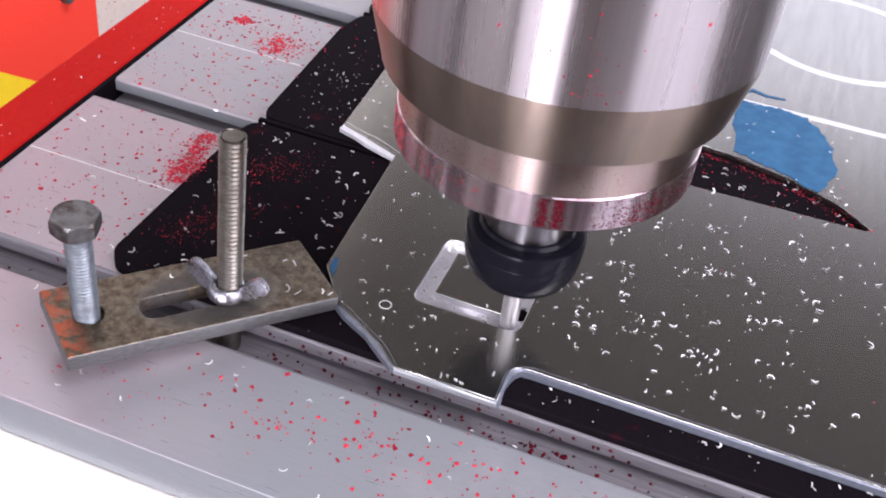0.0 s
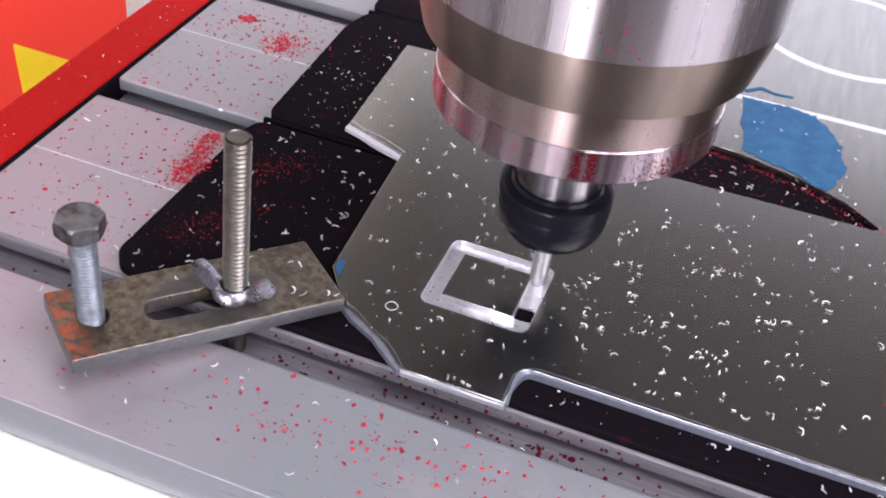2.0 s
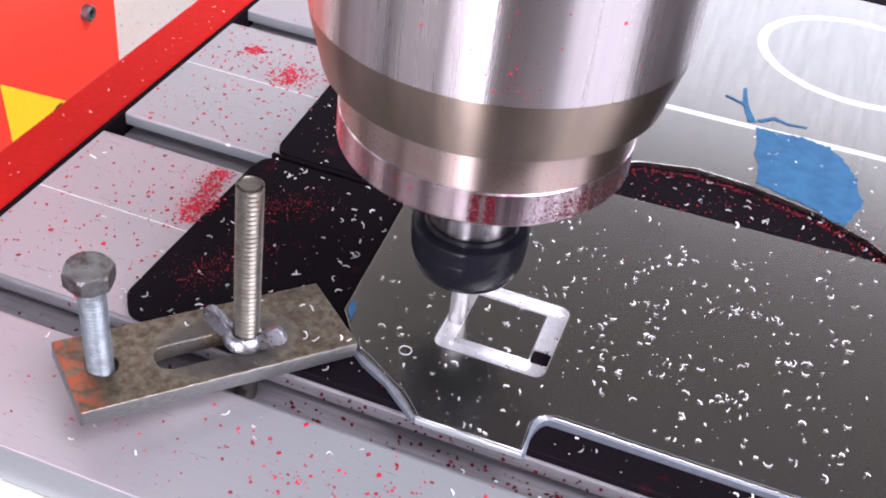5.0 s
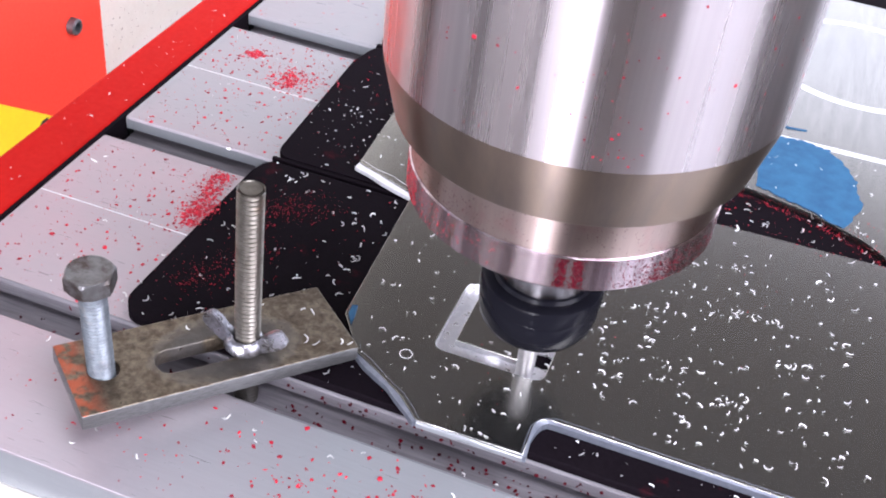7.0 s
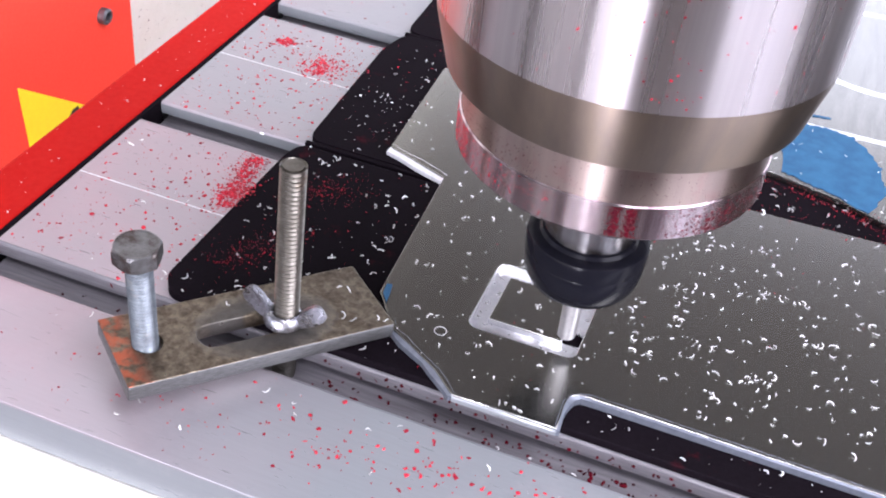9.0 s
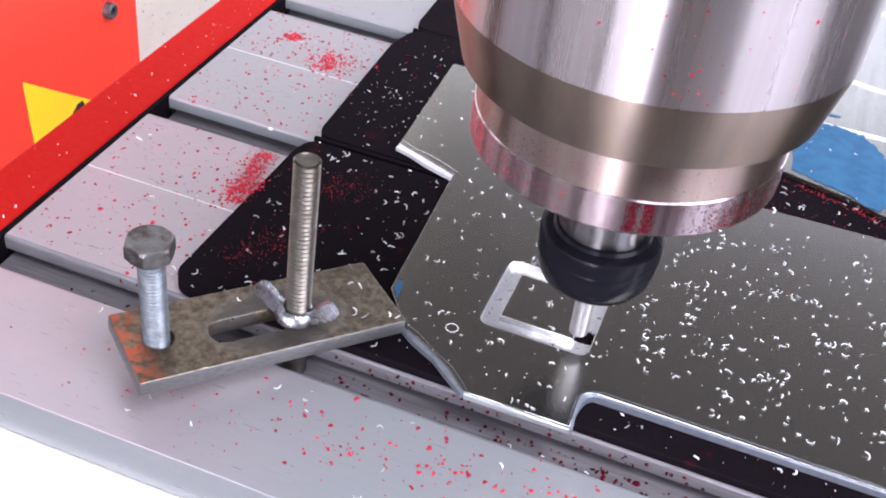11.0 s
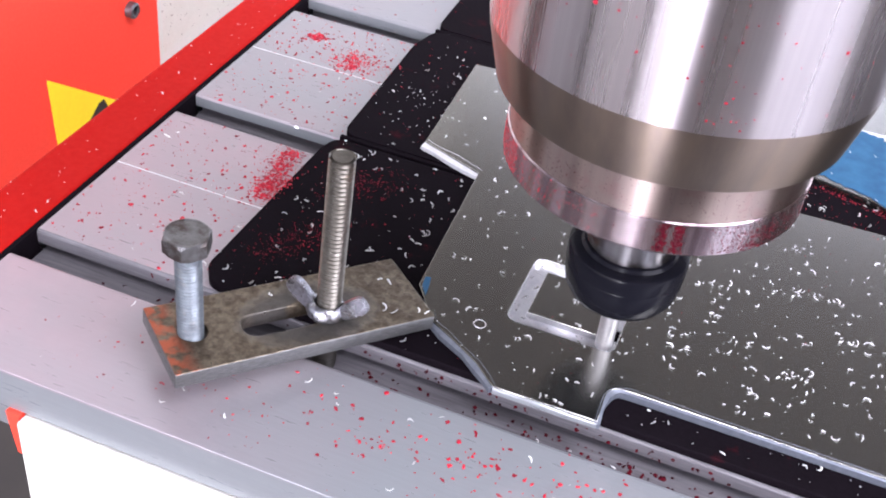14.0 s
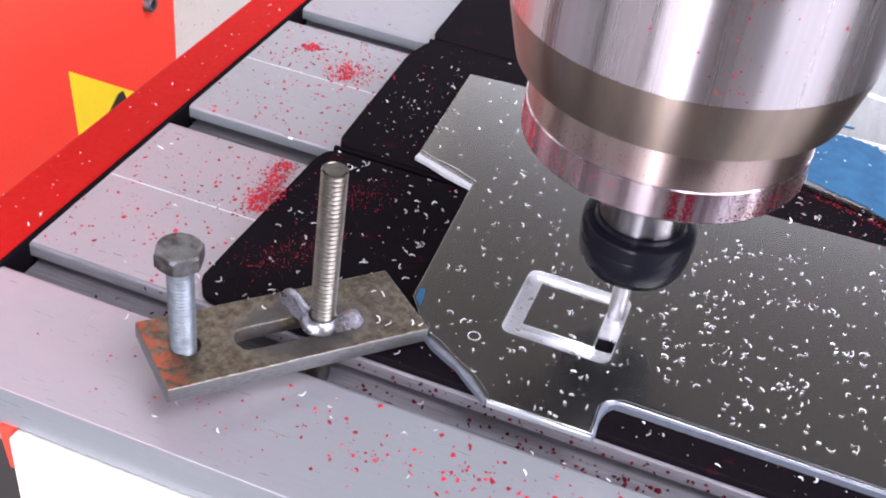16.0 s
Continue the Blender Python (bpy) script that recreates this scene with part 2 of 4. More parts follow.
def sheet_mesh(outlines, z0, z1, bevel=0.0):
    """A flat sheet from closed outlines (later ones are holes), between two heights, as a bmesh."""
    cu = bpy.data.curves.new("outline", "CURVE")
    cu.dimensions = "2D"
    cu.fill_mode = "BOTH"
    cu.extrude = (z1 - z0) / 2 - bevel
    cu.bevel_depth = bevel
    cu.bevel_resolution = 1
    cu.offset = -bevel
    for pts in outlines:
        sp = cu.splines.new("POLY")
        sp.points.add(len(pts) - 1)
        for q, p in zip(sp.points, pts):
            q.co = (p[0], p[1], 0, 1)
        sp.use_cyclic_u = True
    ob = bpy.data.objects.new("outline", cu)
    scene.collection.objects.link(ob)
    me = bpy.data.meshes.new_from_object(ob.evaluated_get(bpy.context.evaluated_depsgraph_get()))
    bm = bmesh.new()
    bm.from_mesh(me)
    bmesh.ops.translate(bm, vec=(0, 0, (z0 + z1) / 2), verts=bm.verts[:])
    bpy.data.objects.remove(ob)
    bpy.data.curves.remove(cu)
    bpy.data.meshes.remove(me)
    return bm


def mm(points):
    return [(x * MM, y * MM) for x, y in points]


# ---- the unseen room, added round the machine to shape the light ----
def wall_with_openings(name, axis, at, lo, hi, openings, outward):
    """An unseen wall across axis 'x' or 'y' at a place, with openings cut through it for the added lamps."""
    bm = bmesh.new()
    t = 0.18 * outward

    def slab(a0, a1, z0, z1):
        if a1 - a0 < 1e-4 or z1 - z0 < 1e-4:
            return
        lo_t, hi_t = min(at, at + t), max(at, at + t)
        if axis == "y":
            box_bm(a0, a1, lo_t, hi_t, z0, z1, bm=bm)
        else:
            box_bm(lo_t, hi_t, a0, a1, z0, z1, bm=bm)

    cur = lo
    for a0, a1, s, h in sorted(openings):
        slab(cur, a0, FLOOR_Z, CEIL_Z)
        slab(a0, a1, FLOOR_Z, s)
        slab(a0, a1, h, CEIL_Z)
        cur = a1
    slab(cur, hi, FLOOR_Z, CEIL_Z)
    return tagged(link(name, bm, PLASTER), "unseen brown plastered wall with openings for the added window lamps", "wall", kind="structure")


def build_room():
    tagged(link("floor", box_bm(ROOM_W - 0.2, ROOM_E + 0.2, ROOM_S - 0.2, ROOM_N + 0.2, FLOOR_Z - 0.1, FLOOR_Z), CONCRETE),
           "dark worn concrete workshop floor", "floor", kind="structure")
    sx0, sx1, sy0, sy1, power = OVERHEAD_FILL
    bm = bmesh.new()
    for x0, x1, y0, y1 in ((ROOM_W - 0.2, sx0, ROOM_S - 0.2, ROOM_N + 0.2), (sx1, ROOM_E + 0.2, ROOM_S - 0.2, ROOM_N + 0.2),
                           (sx0, sx1, ROOM_S - 0.2, sy0), (sx0, sx1, sy1, ROOM_N + 0.2)):
        box_bm(x0, x1, y0, y1, CEIL_Z, CEIL_Z + 0.1, bm=bm)
    tagged(link("ceiling", bm, CEILING), "unseen dark grey ceiling with an opening for the added overhead lamp", "ceiling", kind="structure")
    # added overhead fill in the unseen ceiling
    la = bpy.data.lights.new("added_overhead_lamp", "AREA")
    la.shape, la.size, la.size_y = "RECTANGLE", sx1 - sx0, sy1 - sy0
    la.energy = power * (sx1 - sx0) * (sy1 - sy0)
    la.color = (0.97, 0.98, 1.0)
    ob = new("added_overhead_lamp", la)
    ob.matrix_basis = pose((sx0 + sx1) / 2, (sy0 + sy1) / 2, CEIL_Z + 0.05)
    for side, name, axis, at, lo, hi, out in (("n", "wall_north", "y", ROOM_N, ROOM_W - 0.2, ROOM_E + 0.2, 1), ("s", "wall_south", "y", ROOM_S, ROOM_W - 0.2, ROOM_E + 0.2, -1),
                                              ("w", "wall_west", "x", ROOM_W, ROOM_S, ROOM_N, -1), ("e", "wall_east", "x", ROOM_E, ROOM_S, ROOM_N, 1)):
        wall_with_openings(name, axis, at, lo, hi, [w[1:5] for w in ADDED_WINDOWS if w[0] == side], out)
    for side, a0, a1, s, h, power in ADDED_WINDOWS:
        la = bpy.data.lights.new("added_window_lamp", "AREA")
        la.shape, la.size, la.size_y = "RECTANGLE", a1 - a0, h - s
        la.energy = power * (a1 - a0) * (h - s)
        la.color = (0.96, 0.965, 1.0)
        c, z = (a0 + a1) / 2, (s + h) / 2
        place = {"n": (c, ROOM_N + 0.09, z), "s": (c, ROOM_S - 0.09, z), "w": (ROOM_W - 0.09, c, z), "e": (ROOM_E + 0.09, c, z)}[side]
        aim = {"n": (c, 0, z), "s": (c, 0, z), "w": (0, c, z), "e": (0, c, z)}[side]
        ob = new("added_window_lamp", la)
        ob.matrix_basis = look(place, aim)


build_room()

# ---- the machine bed ----
PITCH, WIDTH = 83.3, 72.0
SLAT_X0, SLAT_X1 = -0.6, 470.0


def slat_bm(y0, y1, front_face=False):
    """An extruded table slat: lips over T-slots on both sides, a scribed line along its middle."""
    mid = (y0 + y1) / 2 + 2.4
    left = [(y0 + 0.3, -0.25), (y0, -0.7), (y0, -4.2), (y0 + 4.0, -4.2), (y0 + 4.0, -14.0)]
    if front_face:
        left = [(y0 + 0.12, -0.04), (y0, -0.2), (y0, -12.6), (y0 + 2, -12.6), (y0 + 2, -14.0)]
    right = [(y1 - 5.5, -14.0), (y1 - 5.5, -4.2), (y1, -4.2), (y1, -1.2), (y1 - 0.35, -0.35), (y1 - 1.2, 0)]
    groove = [] if front_face else [(mid + 0.33, 0), (mid + 0.05, -0.16), (mid - 0.05, -0.16), (mid - 0.15, 0)]
    prof = left + right + groove + [(y0 + (0.35 if front_face else 0.9), 0)]
    bm = bmesh.new()
    rows = [[bm.verts.new((x * MM, y * MM, z * MM)) for y, z in prof] for x in (SLAT_X0, SLAT_X1)]
    n = len(prof)
    for i in range(n):
        j = (i + 1) % n
        bm.faces.new((rows[0][i], rows[0][j], rows[1][j], rows[1][i]))
    bm.faces.new(rows[0])
    bm.faces.new(rows[1])
    bmesh.ops.triangulate(bm, faces=[f for f in bm.faces if len(f.verts) > 4])
    return bm


def build_bed():
    bed = tagged(empty("machine_bed"), "silver aluminium T-slot machine bed strewn with chips", "machine bed")
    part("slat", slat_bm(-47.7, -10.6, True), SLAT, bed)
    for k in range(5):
        ob = part("slat", slat_bm(k * PITCH, k * PITCH + WIDTH), [SLAT, SLOT_SHADE, MILLED], bed)
        mid = k * PITCH + WIDTH / 2 + 2.4
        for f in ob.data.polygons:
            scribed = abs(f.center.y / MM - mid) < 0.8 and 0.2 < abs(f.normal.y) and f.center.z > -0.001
            # shade of the front slot is coloured on to the first slat's lip
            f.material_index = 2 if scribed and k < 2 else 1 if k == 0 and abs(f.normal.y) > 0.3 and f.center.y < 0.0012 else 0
    part("base_plate", box_bm(0.0, 0.47, -0.0445, 0.41, -0.024, -0.0145), SLAT, bed, label="grey aluminium base plate under the slats")
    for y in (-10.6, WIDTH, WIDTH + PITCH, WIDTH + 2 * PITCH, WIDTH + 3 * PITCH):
        part("slot_floor", box_bm(0.0004, 0.4695, (y - 3.9) * MM, (y + 10.6 + 4.4) * MM, -0.0140, -0.0068), SLOT_SHADE, bed, label="grey slot floor with shade in its colour")
    part("end_plate", box_bm(-0.0205, -0.0024, -0.0475, 0.46, -0.03, 0.0004, 0.0012), RED_DARK, bed, label="red painted steel end plate")
    # added black strip stands in for the darkness of the open gap
    part("gap_shade_strip", box_bm(-0.0023, -0.0008, -0.040, 0.42, -0.0135, 0.0003), RUBBER, bed, label="black strip put in for the dark gap beside the slats")
    part("front_panel", box_bm(0.0292, 0.60, -0.0505, -0.0462, -0.34, -0.0138, 0.0008), CREAM, bed, label="cream powder-coated front panel")
    part("side_panel", box_bm(-0.160, -0.128, 0.00, 0.90, -0.20, 0.40, 0.004), CREAM, bed, label="cream powder-coated frame beside the bed")
    part("stand", box_bm(0.034, 0.58, -0.044, 0.42, -0.915, -0.026, 0.004), CREAM, bed, label="cream machine stand")
    bm = box_bm(0.0252, 0.0288, -0.0490, -0.0440, -0.027, -0.0128)
    for v in bm.verts:
        if v.co.z < -0.02 and v.co.x < 0.026:
            v.co.x += 0.0016
    part("bracket", bm, RED, bed, label="red painted bracket under the front slat")
    return bed


build_bed()

# ---- rubber pads under the work ----
PADS = [
    [(48.8, 7), (53.0, 0.5), (330, 0.5), (330, 80.5), (52.0, 80.0), (50.2, 72)],
    [(52.4, 83.6), (330, 83.6), (330, 164.8), (53.0, 164.6), (50.0, 150)],
    [(52.4, 166.9), (330, 166.9), (330, 248), (50, 248)],
    [(52.4, 250.2), (330, 250.2), (330, 331), (52, 331)],
]


def build_pads():
    for pts in PADS:
        out = rounded(mm(pts), [0.006] * len(pts))
        ob = link("rubber_pad", sheet_mesh([out], 0.00005, 0.0025, 0.0003), RUBBER)
        tagged(ob, "black rubber pad on the machine bed under the sheet", "rubber pad", "pads under the sheet")
        if pts[0][1] > 80:
            # the pad's edge is folded down over the slat's lip
            y = pts[0][1] - 0.35
            part("folded_edge", box_bm(0.0524, 0.3295, (y - 1.6) * MM, (y - 0.05) * MM, -0.0058, 0.0023, 0.0004), RUBBER, ob, False)


build_pads()

# ---- the aluminium sheet ----
Z0, Z1 = 0.00252, 0.0050


def ring_pts(cx, cy, rx, ry, n=64, a0=0.0, a1=2 * math.pi, closed=True):
    m = n if closed else n - 1
    return [(cx + rx * math.cos(a0 + (a1 - a0) * i / m), cy + ry * math.sin(a0 + (a1 - a0) * i / m)) for i in range(n)]


def build_sheet():
    sheet = tagged(empty("aluminium_sheet"), "grey rolled aluminium sheet being milled, strewn with chips", "metal sheet")
    outline = [(103.2, 23.4), (111.8, 11.4), (119.3, 7.2), (127.2, 2.2), (133.5, -3.6), (160, -3.2), (159.4, 10.3), (345, 10.6), (345, 300),
               (140, 300), (140, 150), (76, 144.2), (78.8, 88.8), (99.6, 81.0)]
    radii = [0.001, 0.004, 0.008, 0.006, 0.002, 0, 0.005, 0.002, 0, 0, 0.004, 0.0006, 0.001, 0.0006]
    outer = rounded(mm(outline), radii, 8)
    d_hole = rounded(mm([(140, 108.2), (239.6, 112.9), (241.2, 114.6), (231, 122.9), (215, 130.0), (194, 135.0), (176, 135.8), (158, 130.5), (146, 120)]),
                     [0.002, 0.001, 0.001, 0.012, 0.012, 0.01, 0.01, 0.01, 0.004])
    groove_out = rounded(mm([(128.3, 21.5), (157.6, 21.5), (157.6, 50.2), (128.3, 50.2)]), [0.0032] * 4)
    groove_in = rounded(mm([(132.9, 26.6), (152.4, 26.6), (152.4, 45.0), (132.9, 45.0)]), [0.0002] * 4, 2)
    line = mm([(142, 167.6), (345, 176.6), (345.2, 179.2), (142, 170.2)])
    ring_c = (222.0, 242.0)
    ring_o, ring_i = mm(ring_pts(*ring_c, 39.5, 36.5)), mm(ring_pts(*ring_c, 36.2, 33.2))
    line[1], line[2] = (0.3449, line[1][1]), (0.3449, line[2][1])
    part("web", sheet_mesh([outer, d_hole, groove_out, line, ring_o], Z0, Z1, 0.00015), [PLATE], sheet)
    part("island", sheet_mesh([groove_in], Z0, Z1, 0.00015), PLATE, sheet, label="grey square island inside the milled channel")
    part("disc", sheet_mesh([ring_i], Z0, Z1, 0.00015), PLATE, sheet, label="grey disc inside the engraved ring")
    hole = mm([(152.5, 28.2), (154.0, 27.9), (157.3, 28.3), (157.4, 33.0), (155.2, 33.4), (152.5, 33.1)])
    gf_o = rounded(mm([(128.1, 21.3), (157.8, 21.3), (157.8, 50.4), (128.1, 50.4)]), [0.0032] * 4)
    gf_i = mm([(133.1, 26.8), (152.2, 26.8), (152.2, 44.8), (133.1, 44.8)])
    part("channel_floor", sheet_mesh([gf_o, gf_i, hole], Z0 + 0.0001, Z0 + 0.0006), FRESH, sheet, label="bright freshly milled channel floor")
    part("score_floor", sheet_mesh([mm([(141.8, 167.4), (344.8, 176.4), (344.8, 179.4), (141.8, 170.4)])], Z0 + 0.0001, Z1 + 0.00003), MILLED, sheet, label="bright scored line")
    part("ring_floor", sheet_mesh([mm(ring_pts(*ring_c, 39.7, 36.7)), mm(ring_pts(*ring_c, 36.0, 33.0))], Z0 + 0.0001, Z1 + 0.00003), MILLED, sheet, label="bright engraved ring")
    part("wall_outer", sheet_mesh([gf_o, rounded(mm([(128.42, 21.62), (157.48, 21.62), (157.48, 50.08), (128.42, 50.08)]), [0.0032] * 4)], Z0 + 0.0006, Z1 - 0.0002), CUT, sheet, label="bright milled channel side")
    part("wall_inner", sheet_mesh([mm([(132.72, 26.42), (152.58, 26.42), (152.58, 45.18), (132.72, 45.18)]), mm([(133.02, 26.72), (152.28, 26.72), (152.28, 44.88), (133.02, 44.88)])],
                                  Z0 + 0.0006, Z1 - 0.0002), CUT, sheet, label="bright milled side of the island")
    for name, pts, w in (("burr", [(78.6, 88.6), (84, 86.6), (90, 84.6), (96, 82.4), (99.8, 81.0)], 3.2), ("burr", [(109.8, 15.0), (112.0, 11.5), (115.6, 9.2), (119.3, 7.0), (123.3, 4.7), (127.0, 2.1), (130.4, -0.7), (133.4, -3.5)], 2.1),
                         ("burr", [(133.6, -3.6), (142, -3.5), (151, -3.35), (160.0, -3.2)], 0.4), ("burr", [(160.2, -3.2), (159.8, 3.0), (160.0, 6.0), (160.9, 8.4), (162.4, 9.8), (164.6, 10.35), (200, 10.45), (260, 10.5), (345, 10.6)], 1.5)):
        bm = bmesh.new()
        rows = []
        for k, (x, y) in enumerate(pts):
            a, b = Vector(pts[max(0, k - 1)]), Vector(pts[min(len(pts) - 1, k + 1)])
            nrm = Vector(((b - a).y, -(b - a).x)).normalized()
            ww = w * (0.75 + 0.5 * math.sin(2.1 * k + 0.8) ** 2)
            q = Vector((x, y)) + nrm * ww * 0.45
            p = Vector((x, y)) - nrm * ww * 0.55
            rows.append([bm.verts.new((c[0] * MM, c[1] * MM, z)) for c, z in ((p, Z1 + 0.00004), (q, Z1 - (0.0005 if w == 1.5 else 0.0008 if w == 2.1 else 0.0011)), (q, Z0 + 0.0001), (p, Z0 + 0.0001))])
        for a, b in zip(rows, rows[1:]):
            for i in range(4):
                bm.faces.new((a[i], a[(i + 1) % 4], b[(i + 1) % 4], b[i]))
        bm.faces.new(rows[0])
        bm.faces.new(rows[-1])
        part(name, bm, MILLED if w > 3 else DEBURRED if w > 1 else SLAT, sheet, False, "bright burred edge of the sheet")
    return sheet


build_sheet()


def build_blue_film():
    pts = [(190.5, 171.2), (195.6, 137.4), (204, 134.6), (212.5, 131.3), (224.6, 126.5), (228.6, 143.0), (226, 155), (221.7, 164), (216.1, 171.0), (207, 172.4), (200.5, 171.4)]
    random.seed(5)
    out = []
    for a, b in zip(pts, pts[1:] + pts[:1]):
        for k in range(6):
            s = k / 6
            out.append((a[0] + (b[0] - a[0]) * s + random.uniform(-0.7, 0.7), a[1] + (b[1] - a[1]) * s + random.uniform(-0.7, 0.7)))
    tagged(link("film_remnant", sheet_mesh([mm(out)], Z1 + 0.00004, Z1 + 0.00022), BLUE), "torn blue protective film on the aluminium sheet", "protective film")
    shred = mm([(190.5, 174.5), (186.5, 184), (184.0, 197), (183.0, 196.5), (184.2, 186), (178, 188.5), (177.8, 187.8), (184.6, 184.6), (187.6, 174.2)])
    shred2 = mm([(192, 175.6), (196, 180.0), (201, 178.6), (207.5, 179.8), (207.5, 180.4), (201, 179.5), (196, 181.4), (190.5, 176.2)])
    tagged(link("film_shred", sheet_mesh([shred], Z1 + 0.00004, Z1 + 0.0003), BLUE), "thin torn shred of blue film on the sheet", "protective film")
    tagged(link("film_shred", sheet_mesh([shred2], Z1 + 0.00004, Z1 + 0.0003), BLUE), "thin torn shred of blue film on the sheet", "protective film")
    tip = mm([(103.8, 26.5), (104.3, 23.0), (106.4, 20.0), (106.0, 23.5), (105.2, 27)])
    tagged(link("film_remnant", sheet_mesh([tip], Z1 + 0.00004, Z1 + 0.0005), BLUE), "small scrap of blue film at the sheet's corner", "protective film")


build_blue_film()

# ---- the clamp ----
ANGLE = math.degrees(math.atan2(0.764, 0.645))
CLAMP = pose(0.060, -0.034, 0.0133, 0, 0, ANGLE) @ pose(0, 0, 0, 0, 3.9, 0)


def build_clamp():
    strap = tagged(empty("clamp_strap", CLAMP), "worn steel clamp strap with a long slot, holding the sheet", "clamp")
    out = rounded(mm([(0, -12.4), (67.6, -12.4), (67.6, 12.4), (0, 12.4)]), [0.0006] * 4, 3)
    slot = rounded(mm([(20, -5.6), (48, -5.6), (48, 2.2), (20, 2.2)]), [0.0039] * 4, 8)
    hole = mm(ring_pts(8.5, 0.8, 3.6, 3.6, 32))
    bm = sheet_mesh([out, slot, hole], -0.0042, 0, 0.0003)
    bm.normal_update()
    for f in bm.faces:
        m = f.calc_center_median() / MM
        f.material_index = 1 if abs(f.normal.z) < 0.5 and (m.x < 0.5 or m.x > 67 or abs(m.y) > 12) else 0
    part("bar", bm, [STEEL, STEEL_EDGE], strap)
    return strap


WING = material("grimy_zinc", (0.42, 0.42, 0.45), 1.0, 0.30, (0.24, 0.24, 0.27), (1, 1, 1), 420, 0.45, 0.12, (0.13, 0.12, 0.12), 170, 0.8, 0.5)
DARK_STEEL = material("dark_thread_steel", (0.035, 0.03, 0.026), 0.4, 0.5, (0.02, 0.017, 0.015), (1, 1, 1), 300, 0.2, 0.08)
HEAD = material("stained_bolt_head", (0.21, 0.21, 0.215), 0.9, 0.42, (0.135, 0.128, 0.125), (1, 1, 1), 300, 0.3, 0.12, (0.065, 0.045, 0.038), 170, 0.85, 0.47)


def wear_strap(mat):
    """Adds to the strap's steel a rubbed oval round the slot and a faded orange paint smear along one end."""
    nt = mat.node_tree
    b = nt.nodes["Principled BSDF"]
    base = b.inputs["Base Color"].links[0].from_socket
    tc, xyz = nt.nodes.new("ShaderNodeTexCoord"), nt.nodes.new("ShaderNodeSeparateXYZ")
    nt.links.new(tc.outputs["Object"], xyz.inputs["Vector"])
    no = nt.nodes.new("ShaderNodeTexNoise")
    no.inputs["Scale"].default_value, no.inputs["Detail"].default_value = 260, 6
    nt.links.new(tc.outputs["Object"], no.inputs["Vector"])

    def calc(op, a, c, d=None):
        n = nt.nodes.new("ShaderNodeMath")
        n.operation = op
        for k, v in enumerate((a, c, d)):
            if v is None:
                continue
            if isinstance(v, (int, float)):
                n.inputs[k].default_value = v
            else:
                nt.links.new(v, n.inputs[k])
        return n.outputs[0]

    def ramp(v, lo, hi, out=1.0):
        n = nt.nodes.new("ShaderNodeMapRange")
        n.interpolation_type = "SMOOTHSTEP"
        n.inputs["From Min"].default_value, n.inputs["From Max"].default_value, n.inputs["To Max"].default_value = lo, hi, out
        nt.links.new(v, n.inputs["Value"])
        return n.outputs["Result"]

    def blend(fac, a, colour):
        n = nt.nodes.new("ShaderNodeMix")
        n.data_type = "RGBA"
        nt.links.new(fac, n.inputs["Factor"])
        nt.links.new(a, n.inputs["A"])
        n.inputs["B"].default_value = (*colour, 1)
        return n.outputs["Result"]

    wob = calc("MULTIPLY_ADD", no.outputs["Fac"], 0.004, -0.002)
    dx = calc("DIVIDE", calc("SUBTRACT", xyz.outputs["X"], 0.037), 1.55)
    dy = calc("ADD", xyz.outputs["Y"], 0.0017)
    dist = calc("ADD", calc("SQRT", calc("ADD", calc("MULTIPLY", dx, dx), calc("MULTIPLY", dy, dy)), None), wob)
    grime = calc("MULTIPLY", ramp(dist, 0.0098, 0.0106), ramp(dist, 0.0124, 0.0112))
    ring = calc("MULTIPLY", ramp(dist, 0.0040, 0.0055), ramp(dist, 0.0122, 0.0082))
    col = blend(calc("MULTIPLY", grime, 0.35), base, (0.22, 0.20, 0.175))
    col = blend(calc("MULTIPLY", ring, 0.85), col, (0.085, 0.08, 0.075))
    end = ramp(calc("ADD", xyz.outputs["X"], wob), 0.0078, 0.0018, 0.75)
    blot = ramp(no.outputs["Fac"], 0.40, 0.56)
    col = blend(calc("MULTIPLY", end, blot), col, (0.50, 0.11, 0.05))
    nt.links.new(col, b.inputs["Base Color"])


wear_strap(STEEL)
build_clamp()


def thread_profile(r, z0, z1, pitch=1.25, depth=0.8):
    prof, z = [], z0
    while z < z1 - 1e-9:
        prof += [((r - depth) * MM, z * MM), (r * MM, (z + pitch * 0.44) * MM), (r * MM, (z + pitch * 0.56) * MM)]
        z += pitch
    prof.append(((r - depth) * MM, z1 * MM))
    return prof


def strap_point(u, v, w=0.0):
    return CLAMP @ Vector((u * MM, v * MM, w * MM))


